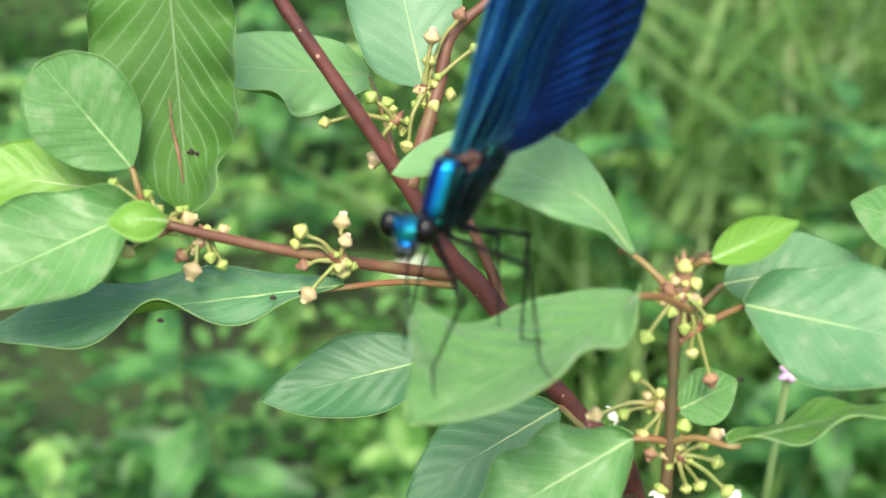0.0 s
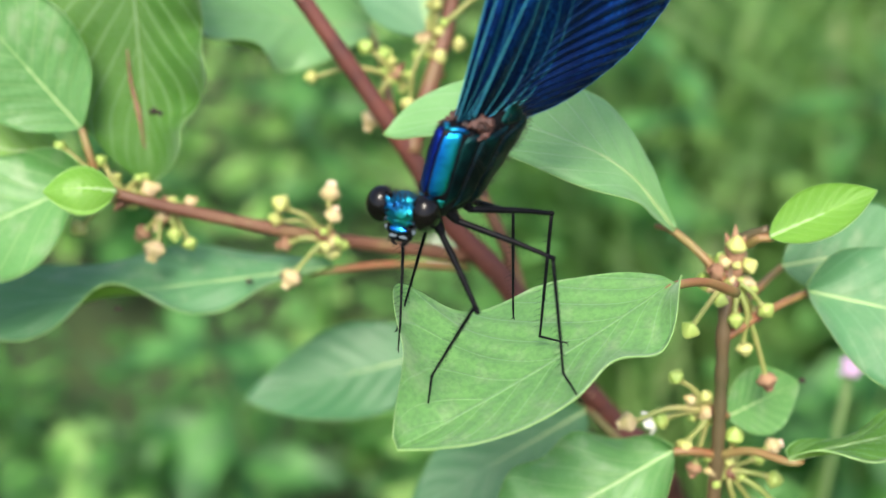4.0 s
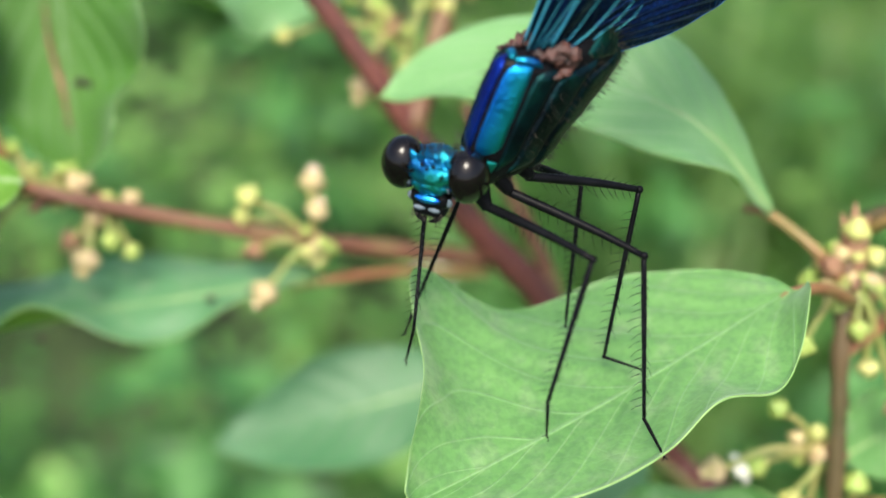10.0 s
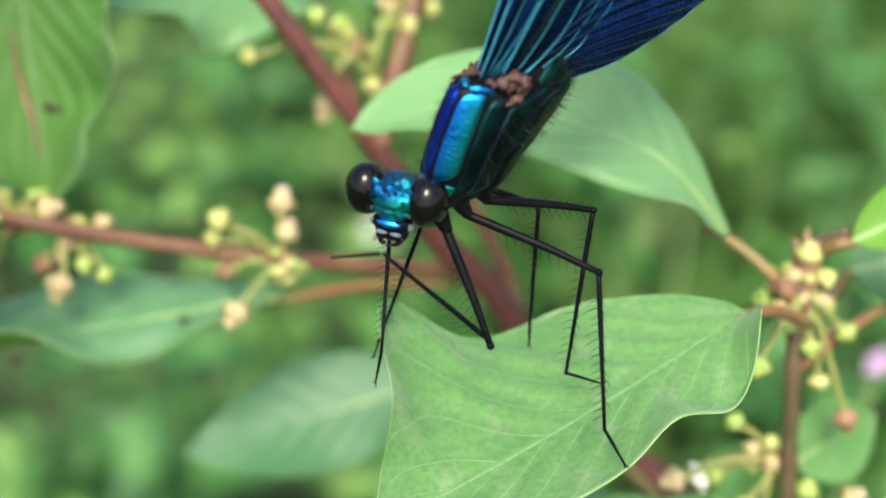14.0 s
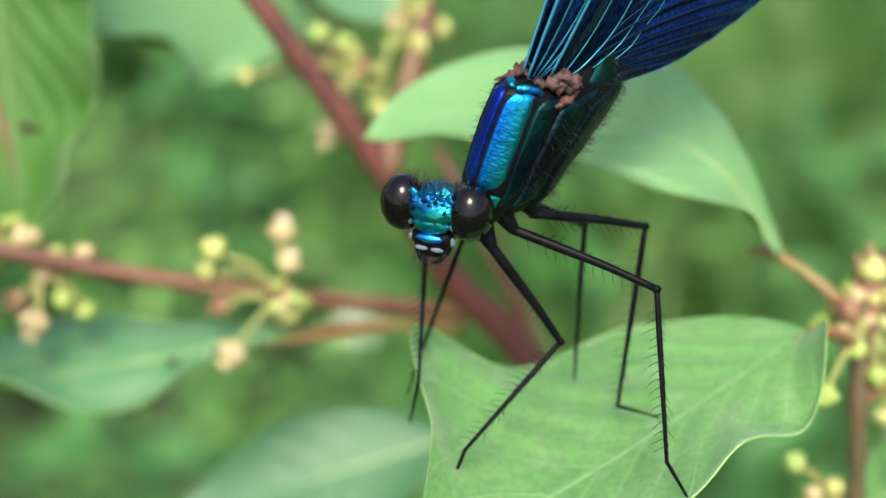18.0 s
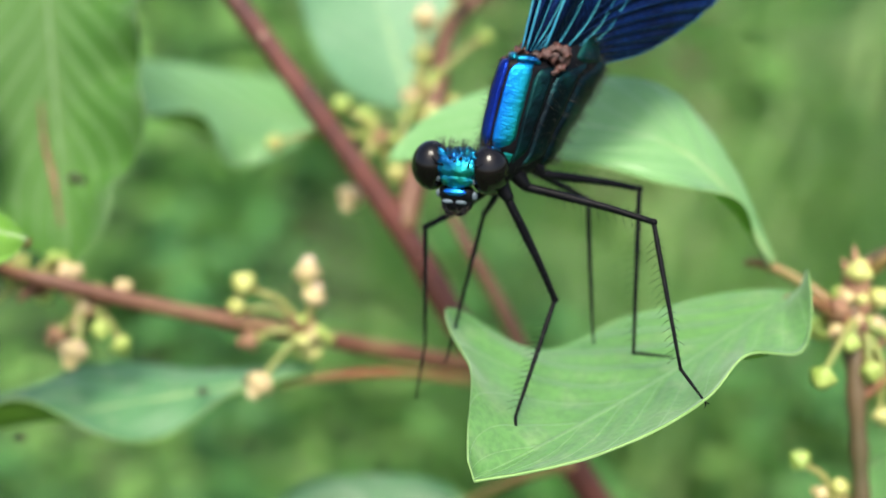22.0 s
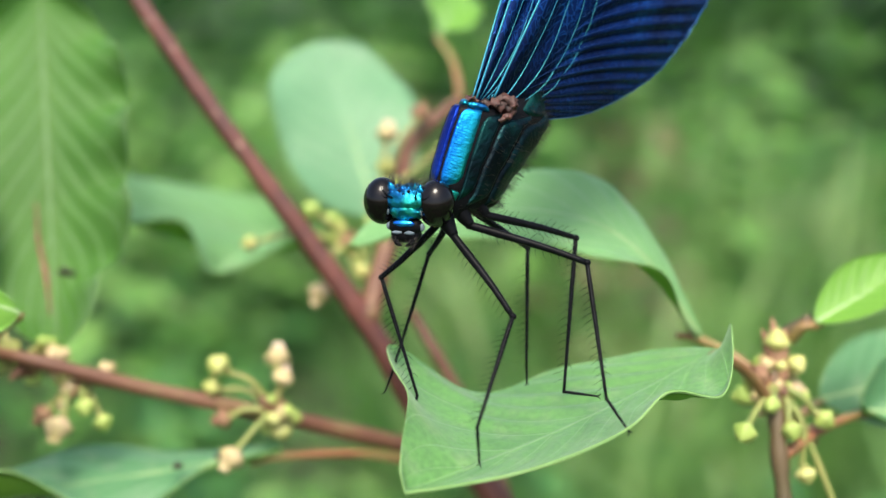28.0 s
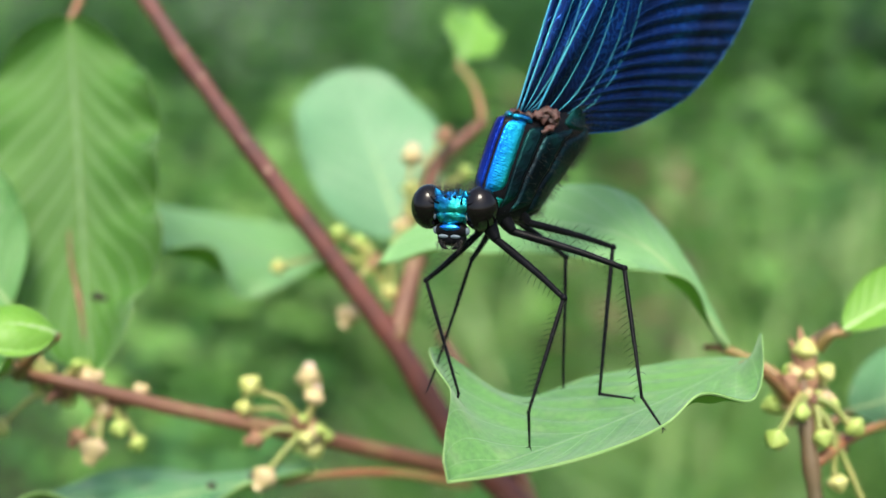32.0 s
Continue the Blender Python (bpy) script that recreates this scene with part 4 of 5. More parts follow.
def chitin(name, stops, scale, rough, metal, stretch=(1, 1, 1), ribs=0.0, coat=0.0, spec=0.5, relief=0.35, across=None):
    """Metallic insect skin: slow colour drift, fine pits, optional fine ribs across."""
    m, nodes, links, b = material(name)
    tc = nodes.new("ShaderNodeTexCoord")
    mp = nodes.new("ShaderNodeMapping")
    mp.inputs["Scale"].default_value = stretch
    links.new(tc.outputs["Object"], mp.inputs["Vector"])
    n = nodes.new("ShaderNodeTexNoise")
    n.inputs["Scale"].default_value, n.inputs["Detail"].default_value = scale, 3
    links.new(mp.outputs[0], n.inputs["Vector"])
    r = ramp(nodes, stops)
    if across:
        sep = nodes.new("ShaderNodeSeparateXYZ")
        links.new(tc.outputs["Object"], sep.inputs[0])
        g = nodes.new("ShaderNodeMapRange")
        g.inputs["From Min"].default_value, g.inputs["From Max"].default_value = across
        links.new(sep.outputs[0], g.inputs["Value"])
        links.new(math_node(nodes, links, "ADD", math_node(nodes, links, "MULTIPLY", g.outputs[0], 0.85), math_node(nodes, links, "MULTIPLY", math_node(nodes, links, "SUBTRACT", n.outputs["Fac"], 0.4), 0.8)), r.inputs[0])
    else:
        links.new(n.outputs["Fac"], r.inputs[0])
    links.new(r.outputs[0], b.inputs["Base Color"])
    b.inputs["Roughness"].default_value, b.inputs["Metallic"].default_value = rough, metal
    b.inputs["Coat Weight"].default_value = coat
    b.inputs["Specular IOR Level"].default_value = spec
    p = nodes.new("ShaderNodeTexNoise")
    p.inputs["Scale"].default_value, p.inputs["Detail"].default_value = 3400, 5
    links.new(tc.outputs["Object"], p.inputs["Vector"])
    h = p.outputs["Fac"]
    if ribs:
        wv = nodes.new("ShaderNodeTexWave")
        wv.bands_direction = "Y"
        wv.inputs["Scale"].default_value, wv.inputs["Distortion"].default_value = 1700, 5
        links.new(tc.outputs["Object"], wv.inputs["Vector"])
        h = math_node(nodes, links, "ADD", h, math_node(nodes, links, "MULTIPLY", wv.outputs["Fac"], ribs))
    bp = nodes.new("ShaderNodeBump")
    bp.inputs["Strength"].default_value, bp.inputs["Distance"].default_value = relief, 0.00008
    links.new(h, bp.inputs["Height"])
    links.new(bp.outputs[0], b.inputs["Normal"])
    return m


BLACK = chitin("black_chitin", [(0.3, (0.002, 0.002, 0.0025)), (0.7, (0.006, 0.0065, 0.008))], 900, 0.42, 0.0, spec=0.08)
EYE = chitin("eye_dark_brown", [(0.3, (0.002, 0.0016, 0.0016)), (0.7, (0.004, 0.003, 0.003))], 300, 0.13, 0.0, spec=0.3, relief=0.03)
TEAL = chitin("metallic_teal", [(0.36, (0.004, 0.05, 0.2)), (0.5, (0.008, 0.2, 0.36)), (0.64, (0.012, 0.28, 0.24))], 520, 0.3, 0.9, relief=1.0)
# iridescent play of light painted as colour: left blue to green, right deep blue
PLATE_LEFT = chitin("iridescence_blue_to_green", [(0.05, (0.003, 0.07, 0.46)), (0.4, (0.005, 0.2, 0.52)), (0.65, (0.007, 0.28, 0.4)), (0.95, (0.012, 0.3, 0.13))], 700, 0.3, 0.92, (1, 0.5, 1), relief=0.8, ribs=0.06, across=(0.0006, 0.0019))
PLATE_RIGHT = chitin("iridescence_deep_blue", [(0.3, (0.004, 0.012, 0.17)), (0.7, (0.005, 0.04, 0.32))], 600, 0.33, 0.92, (1, 0.5, 1), relief=0.7, ribs=0.06)
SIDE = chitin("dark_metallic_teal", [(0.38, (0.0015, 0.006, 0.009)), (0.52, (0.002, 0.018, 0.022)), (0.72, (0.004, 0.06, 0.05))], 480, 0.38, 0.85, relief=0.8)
SPOT = chitin("pale_grey_spot", [(0.3, (0.07, 0.10, 0.12)), (0.7, (0.16, 0.20, 0.23))], 800, 0.55, 0.0, spec=0.25)
BRIGHT = chitin("metallic_bright_blue", [(0.3, (0.02, 0.12, 0.8)), (0.6, (0.03, 0.55, 0.85))], 700, 0.2, 0.95)
RUST = chitin("rust_brown_hinge", [(0.35, (0.012, 0.006, 0.005)), (0.65, (0.09, 0.034, 0.024))], 1500, 0.6, 0.0, relief=1.0)
HAIR = chitin("fine_dark_hair", [(0.3, (0.012, 0.01, 0.008)), (0.7, (0.05, 0.04, 0.026))], 900, 0.6, 0.0)
VEIN_TEAL = chitin("vein_metallic_teal", [(0.3, (0.03, 0.24, 0.42)), (0.7, (0.07, 0.4, 0.38))], 300, 0.3, 0.7)
VEIN_DARK = chitin("vein_dark_blue", [(0.3, (0.004, 0.02, 0.1)), (0.7, (0.01, 0.06, 0.24))], 300, 0.35, 0.7)
VEIN_BLUE = chitin("vein_metallic_blue", [(0.3, (0.02, 0.1, 0.4)), (0.7, (0.05, 0.2, 0.5))], 300, 0.35, 0.7)


def wing_material():
    """Dark blue wing skin with a fine crinkle that glitters blue."""
    m, nodes, links, b = material("wing_membrane_dark_blue")
    tc = nodes.new("ShaderNodeTexCoord")
    mp = nodes.new("ShaderNodeMapping")
    mp.inputs["Scale"].default_value = (1, 0.5, 1)
    links.new(tc.outputs["Object"], mp.inputs["Vector"])
    n = nodes.new("ShaderNodeTexNoise")
    n.inputs["Scale"].default_value, n.inputs["Detail"].default_value = 260, 4
    links.new(mp.outputs[0], n.inputs["Vector"])
    sep = nodes.new("ShaderNodeSeparateXYZ")
    links.new(tc.outputs["Object"], sep.inputs[0])
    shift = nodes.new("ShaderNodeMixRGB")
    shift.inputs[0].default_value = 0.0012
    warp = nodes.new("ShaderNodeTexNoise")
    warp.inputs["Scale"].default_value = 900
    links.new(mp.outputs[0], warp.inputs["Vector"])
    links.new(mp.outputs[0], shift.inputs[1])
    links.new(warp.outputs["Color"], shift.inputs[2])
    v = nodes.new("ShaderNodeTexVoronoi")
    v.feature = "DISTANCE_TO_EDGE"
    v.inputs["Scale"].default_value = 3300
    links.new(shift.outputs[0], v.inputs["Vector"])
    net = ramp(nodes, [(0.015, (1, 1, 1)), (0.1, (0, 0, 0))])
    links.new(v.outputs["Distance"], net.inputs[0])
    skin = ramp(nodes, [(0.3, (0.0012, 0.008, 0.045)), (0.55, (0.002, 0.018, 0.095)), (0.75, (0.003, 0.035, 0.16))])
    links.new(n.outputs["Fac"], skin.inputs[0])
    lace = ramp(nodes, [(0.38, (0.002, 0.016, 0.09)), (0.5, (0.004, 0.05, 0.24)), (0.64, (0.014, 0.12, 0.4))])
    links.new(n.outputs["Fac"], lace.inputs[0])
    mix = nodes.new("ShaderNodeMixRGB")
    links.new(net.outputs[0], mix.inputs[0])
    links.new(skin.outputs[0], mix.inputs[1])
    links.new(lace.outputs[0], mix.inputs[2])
    # the skin is nearly black close to the joint
    root = nodes.new("ShaderNodeMapRange")
    root.inputs["From Min"].default_value, root.inputs["From Max"].default_value = 0.001, 0.009
    root.inputs["To Min"].default_value, root.inputs["To Max"].default_value = 0.75, 0.0
    links.new(sep.outputs[1], root.inputs["Value"])
    mix2 = nodes.new("ShaderNodeMixRGB")
    mix2.inputs[2].default_value = (0.003, 0.006, 0.012, 1)
    links.new(root.outputs[0], mix2.inputs[0])
    links.new(mix.outputs[0], mix2.inputs[1])
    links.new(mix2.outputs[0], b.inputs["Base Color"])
    b.inputs["Roughness"].default_value, b.inputs["Metallic"].default_value = 0.3, 0.88
    bp = nodes.new("ShaderNodeBump")
    bp.inputs["Strength"].default_value, bp.inputs["Distance"].default_value = 0.3, 0.00006
    links.new(net.outputs[0], bp.inputs["Height"])
    links.new(bp.outputs[0], b.inputs["Normal"])
    return m


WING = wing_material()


def blob(c, r, n=12, turn=None):
    verts, faces = [], []
    for i in range(n + 1):
        a = math.pi * i / n
        for j in range(2 * n):
            b = math.pi * j / n
            p = Vector((r[0] * math.sin(a) * math.cos(b), r[1] * math.sin(a) * math.sin(b), r[2] * math.cos(a)))
            verts.append((Vector(c) + (turn @ p if turn else p)) * MM)
    for i in range(n):
        for j in range(2 * n):
            k, l = i * 2 * n + j, i * 2 * n + (j + 1) % (2 * n)
            faces.append((k, l, l + 2 * n, k + 2 * n))
    return verts, faces


def joined(pieces):
    verts, faces = [], []
    for v, f in pieces:
        n = len(verts)
        verts += list(v)
        faces += [tuple(i + n for i in q) for q in f]
    return verts, faces


def mm_tube(points, radii, sides=8, n=None):
    return tube([Vector(p) * MM for p in points], [r * MM for r in radii], sides, n)


# thorax sections: y, height of the axis, half width, half height
BODY_X, ROLLED = 0.22, 18
SECTIONS = [(-7.3, 0.85, 0.5, 0.5), (-6.5, 0.3, 1.0, 1.3), (-5.7, -0.4, 1.32, 2.25), (-5.0, -0.75, 1.48, 2.8), (-3.5, -0.85, 1.58, 3.0), (-1.8, -1.25, 1.65, 3.45),
            (0.0, -1.7, 1.6, 3.8), (1.2, -2.95, 1.3, 2.9), (2.4, -3.3, 1.0, 2.0), (3.6, -3.3, 0.95, 1.4), (4.6, -3.3, 0.9, 1.1)]


def section(y):
    for a, b in zip(SECTIONS, SECTIONS[1:]):
        if y <= b[0]:
            k = (y - a[0]) / (b[0] - a[0])
            k = k * k * (3 - 2 * k) * 0.5 + k * 0.5
            return [p + (q - p) * k for p, q in zip(a, b)][1:]
    return SECTIONS[-1][1:]


def on_thorax(y, angle, proud=0.0):
    """A point of the thorax: angle from the back's ridge, in degrees, towards its left."""
    zc, hw, hh = section(y)
    a = radians(angle + ROLLED)
    ridge = 0.13 * math.exp(-(angle / 9) ** 2)
    return Vector((BODY_X + (hw + proud) * math.sin(a), y, zc + (hh + proud + ridge) * math.cos(a)))


def plate(name, y0, y1, a0, a1, mat, proud=0.07, slant=0.0, label=""):
    """A raised plate of the thorax, domed, with rounded rims. a0, a1: its sides' angles at y0 and at y1."""
    n, k = 20, 14
    verts, faces = [], []
    for i in range(n + 1):
        for j in range(k + 1):
            s, t = i / n, j / k
            e = min(1.0, 9 * min(s, 1 - s), 7 * min(t, 1 - t))
            trim = 1 - 0.5 * max(0.0, 1 - 7 * min(s, 1 - s)) ** 2
            b0, b1 = a0[0] + (a0[1] - a0[0]) * s, a1[0] + (a1[1] - a1[0]) * s
            verts.append(on_thorax(y0 + (y1 - y0) * s + slant * (t - 0.5), b0 + (b1 - b0) * (0.5 + (t - 0.5) * trim), proud * (math.sqrt(e) * 1.4 - 0.5)) * MM)
    for i in range(n):
        for j in range(k):
            p = i * (k + 1) + j
            faces.append((p, p + 1, p + k + 2, p + k + 1))
    return mesh_object(name, verts, faces, mat, fly, label)


core = []
for i in range(41):
    y = -7.3 + 11.9 * i / 40
    core += [on_thorax(y, a, -0.03) * MM for a in range(-180, 180, 15)]
cf = [(24 * i + j, 24 * i + (j + 1) % 24, 24 * i + 24 + (j + 1) % 24, 24 * i + 24 + j) for i in range(40) for j in range(24)]
cf += [tuple(range(24)), tuple(range(24 * 40, 24 * 41))]
mesh_object("thorax", core, cf, BLACK, fly, "dark metallic thorax")
# matching plates; the hue that shifts with viewing angle is painted on each
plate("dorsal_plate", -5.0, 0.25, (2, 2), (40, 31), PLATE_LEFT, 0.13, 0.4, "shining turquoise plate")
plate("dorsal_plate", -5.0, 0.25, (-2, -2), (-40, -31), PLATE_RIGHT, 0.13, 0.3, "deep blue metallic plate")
for sgn in (1, -1):
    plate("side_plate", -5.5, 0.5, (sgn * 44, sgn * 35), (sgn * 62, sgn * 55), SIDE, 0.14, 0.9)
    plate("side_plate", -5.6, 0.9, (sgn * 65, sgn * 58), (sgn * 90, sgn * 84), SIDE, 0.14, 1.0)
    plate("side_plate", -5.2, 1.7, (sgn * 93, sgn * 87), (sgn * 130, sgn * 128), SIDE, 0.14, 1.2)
    plate("rump_plate", 1.3, 3.2, (sgn * 60, sgn * 60), (sgn * 110, sgn * 110), SIDE, 0.08, 0.3)
    plate("collar_plate", -6.0, -5.15, (sgn * 3, sgn * 3), (sgn * 20, sgn * 20), TEAL, 0.1)
    plate("collar_plate", -6.1, -5.2, (sgn * 23, sgn * 23), (sgn * 44, sgn * 44), TEAL, 0.1)
    v, f = mm_tube([on_thorax(0.3, sgn * 3, 0.1), on_thorax(0.42, sgn * 12, 0.14), on_thorax(0.45, sgn * 22, 0.14), on_thorax(0.35, sgn * 32, 0.04)], [0.16, 0.24, 0.24, 0.1], 10, 14)
    mesh_object("shoulder_ridge", v, f, TEAL, fly)
    at_hinge = [on_thorax(y, sgn * a, h) for y, a, h in ((0.75, 8, 0.15), (0.95, 20, 0.4), (0.9, 34, 0.4), (0.85, 50, 0.3), (0.2, 56, 0.15), (1.4, 24, 0.6), (1.3, 42, 0.6), (-0.2, 54, 0.08))]
    stout = 1.0 if sgn > 0 else 0.45
    hinge = [mm_tube(at_hinge[:4], [0.14 * stout, 0.3 * stout, 0.3 * stout, 0.3 * stout], 7, 26), mm_tube([at_hinge[3], at_hinge[4], at_hinge[7]], [0.3, 0.16, 0.06], 7, 16),
             mm_tube([at_hinge[1], at_hinge[5], at_hinge[6], at_hinge[3]], [0.2 * stout, 0.34 * stout, 0.34 * stout, 0.2 * stout], 7, 22)]
    v, f = joined(hinge)
    v = [p + Vector((noise.noise(p * 3000), noise.noise(p * 3000 + Vector((9, 0, 0))), noise.noise(p * 3000 + Vector((0, 9, 0))))) * 0.00034 for p in v]
    mesh_object("wing_hinge", v, f, RUST, fly, "rusty brown wing joint")
# fine hair on the thorax
rnd = random.Random(5)
hairs = []
for k in range(1500):
    y, a = rnd.uniform(-6.4, 3.6), rnd.choice((rnd.uniform(-100, -40), rnd.uniform(110, 178), rnd.uniform(60, 170), rnd.uniform(-160, -60)))
    p = on_thorax(y, a)
    out = (p - Vector((BODY_X, y, section(y)[0]))).normalized() + Vector((rnd.uniform(-0.3, 0.3), rnd.uniform(-0.5, 0.2), rnd.uniform(-0.3, 0.3)))
    hairs.append(mm_tube([p, p + out * rnd.uniform(0.3, 0.75)], [0.014, 0.004], 3, 2))
v, f = joined(hairs)
tagged(mesh_object("thorax_hair", v, f, HAIR, fly), kind="stuff")

# abdomen: ten ringed segments
y = 3.3
for k in range(10):
    ln = (1.6, 3.4, 4.0, 4.2, 4.2, 4.2, 3.8, 2.6, 1.6, 1.0)[k]
    r = (1.1, 0.9, 0.75, 0.66, 0.64, 0.64, 0.66, 0.7, 0.72, 0.6)[k]
    zc = -3.45 - 0.02 * (y - 3)
    v, f = mm_tube([(-0.1, y, zc), (-0.1, y + 0.1, zc), (-0.1, y + ln * 0.5, zc - 0.01 * ln), (-0.1, y + ln - 0.12, zc - 0.02 * ln), (-0.1, y + ln - 0.03, zc - 0.02 * ln)], [r * 0.88, r, r * 0.97, r * 1.02, r * 0.9], 16, 14)
    mesh_object("abdomen_segment", v, f, SIDE if k else TEAL, fly)
    y += ln
for s in (1, -1):
    v, f = mm_tube([(s * 0.3 - 0.1, y - 0.1, -4.1), (s * 0.65 - 0.1, y + 0.8, -4.1), (s * 0.25 - 0.1, y + 1.5, -4.15)], [0.14, 0.12, 0.08])
    mesh_object("tail_clasper", v, f, BLACK, fly)


# ---- wings ----
# a wing's own axes: x across it from the front edge, y along it, z out of its upper face; width in mm by length
FORE = curve((0, 1.0), (1, 2.2), (4, 5.2), (8, 8.2), (12, 10.2), (16, 11.0), (20, 10.7), (25, 8.4), (28, 5.4), (29.4, 2.8), (30, 0.3))
HIND = curve((0, 2.0), (0.3, 3.4), (1.2, 5.3), (3.3, 8.4), (7.4, 11.9), (10.3, 13.3), (14.4, 14.2), (18, 14.0), (22, 12.4), (26, 8.6), (28.3, 4.2), (29, 0.3))
PLEAT, BEND = 0.052, 4.0


def wing_point(width, length, s, v, lift=0.0):
    """s along the wing, v from its front edge to its rear edge, both 0 to 1. The folds follow veins that bend from the length to the rear edge."""
    y = length * s
    w = width(y)
    rear = min(1.0, max(0.0, (v - 0.3) * 4)) * min(1.0, 5 * s) * min(1.0, 6 * (1 - s)) * (1 - 0.8 * max(0.0, (v - 0.82) / 0.18))
    born = s - (max(0.0, v - 0.3) / BEND) ** 0.667
    fold = 0.15 * rear * math.sin(2 * math.pi * born / PLEAT + 1.2 * math.sin(9 * born)) + 0.2 * math.sin(26 * v) * max(0.0, 1 - 2.8 * v) * min(1, 6 * s)
    front = 0.5 * math.sin(math.pi * s) * (1 - v)
    return Vector((w * v - front * 0.5, y, fold + lift + 0.5 * math.sin(math.pi * v) * min(1, 3 * s)))


def add_wing(turn, width, length, veins):
    n, k = 200, 72
    verts, faces = [], []
    for side in (0.012, -0.012):
        for i in range(n + 1):
            for j in range(k + 1):
                verts.append(wing_point(width, length, i / n, j / k, side) * MM)
    m = (n + 1) * (k + 1)
    for i in range(n):
        for j in range(k):
            p = i * (k + 1) + j
            faces += [(p, p + 1, p + k + 2, p + k + 1), (m + p, m + p + k + 1, m + p + k + 2, m + p + 1)]
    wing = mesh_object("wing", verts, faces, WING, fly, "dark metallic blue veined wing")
    wing.matrix_local = turn

    def vein(path, radii, mat, sides=5):
        v, f = mm_tube([wing_point(width, length, *p) for p in path], radii, sides, len(path))
        mesh_object("vein", v, f, mat, wing)

    v, f = mm_tube([wing_point(width, length, i / 60, 0, 0) for i in range(61)], [0.07, 0.06, 0.04], 6, 61)
    mesh_object("front_rim", v, f, VEIN_TEAL, wing)
    v, f = mm_tube([wing_point(width, length, i / 80, 1, 0) for i in range(81)], [0.03, 0.035, 0.03], 5, 81)
    mesh_object("rear_rim", v, f, VEIN_BLUE, wing)
    if veins:
        # straight stout veins that fan out from the joint
        for v0, v1, r, mat in ((0.2, 0.05, 0.026, VEIN_TEAL), (0.36, 0.11, 0.03, VEIN_TEAL), (0.5, 0.19, 0.023, VEIN_TEAL), (0.6, 0.27, 0.02, VEIN_TEAL)):
            vein([(0.004 + 0.985 * i / 40, v0 + (v1 - v0) * min(1, 2.6 * i / 40), 0.05) for i in range(41)], [r, r * 0.8, r * 0.45], mat)
        # thin veins that swing to the rear edge, one on each fold
        for j in range(-5, 16):
            born = (j + 0.25) * PLEAT
            path = []
            for i in range(30):
                v = 0.3 + 0.693 * (i / 29) ** 1.6
                s = born + ((v - 0.3) / BEND) ** 0.667
                if 0.06 < s < 0.97:
                    path.append((s, v, 0.015))
            if len(path) > 4:
                vein(path, [0.018, 0.034, 0.026], VEIN_DARK, 4)
    return wing


def wing_turn(x, y, z, swing, tilt, yaw=0.0):
    """Joint at x, y, z. swing: degrees the tip leans to the belly's side, tilt: degrees the tip comes out to its left, yaw: degrees it turns about its length."""
    seen = Matrix(((0.643, 0, 0.766), (0, 1, 0), (-0.766, 0, 0.643))).to_4x4()
    return Matrix.Translation(Vector((x, y, z)) * MM) @ seen @ Euler((radians(tilt), radians(yaw), radians(-swing)), "XYZ").to_matrix().to_4x4()


add_wing(wing_turn(0.75, 0.9, 1.05, 5.0, -4.0, 36), FORE, 30, True)
add_wing(wing_turn(1.15, 1.3, 0.0, 12.0, -5.0, 42), HIND, 29, True)
add_wing(wing_turn(0.0, 0.9, 0.75, 5.0, -8.0, 40), FORE, 29.6, False)
add_wing(wing_turn(0.2, 1.2, -0.4, 11.0, -7.5, 46), HIND, 28.6, False)

# ---- head: turned a little to its right, face forward ----
FACE, SIDEWAYS = Vector((0.58, -0.36, 0.73)).normalized(), Vector((0.806, 0.203, -0.556)).normalized()
FACE = (FACE - SIDEWAYS * FACE.dot(SIDEWAYS)).normalized()
CROWN = SIDEWAYS.cross(-FACE)
head_turn = Matrix((SIDEWAYS, -FACE, CROWN)).transposed().to_4x4()
head_turn.translation = Vector((-0.35, -7.1, 2.85)) * MM


def head_shape():
    """Wide skull with a hollowed brow, low knobs and a ridged forehead."""
    rnd = random.Random(11)
    pieces = [blob((0, 0.5, 0.25), (1.9, 1.1, 1.2), 16), blob((0, -0.3, 0.5), (1.35, 0.85, 0.85), 16), blob((0.0, -0.62, -0.1), (1.05, 0.55, 0.6), 14)]
    for x, z, r in ((0.62, 1.0, 0.36), (-0.62, 1.0, 0.36), (0.3, 0.55, 0.32), (-0.3, 0.55, 0.32), (0, 0.95, 0.3), (0.8, 0.45, 0.34), (-0.8, 0.45, 0.34), (0.0, 1.25, 0.36), (0.9, 1.25, 0.34), (-0.9, 1.25, 0.34),
                    (0.3, 0.05, 0.3), (-0.3, 0.05, 0.3), (0.72, -0.12, 0.3), (-0.72, -0.12, 0.3), (0, -0.35, 0.3)):
        pieces.append(blob((x * 1.1, -0.95 + 0.3 * abs(x) + 0.42 * max(0, z - 0.5), z), (r, r * 0.6, r * rnd.uniform(0.7, 1.0)), 9))
    v, f = joined(pieces)
    return [p * (1 + 0.14 * noise.noise(p * 2400) + 0.07 * noise.noise(p * 5200)) for p in v], f


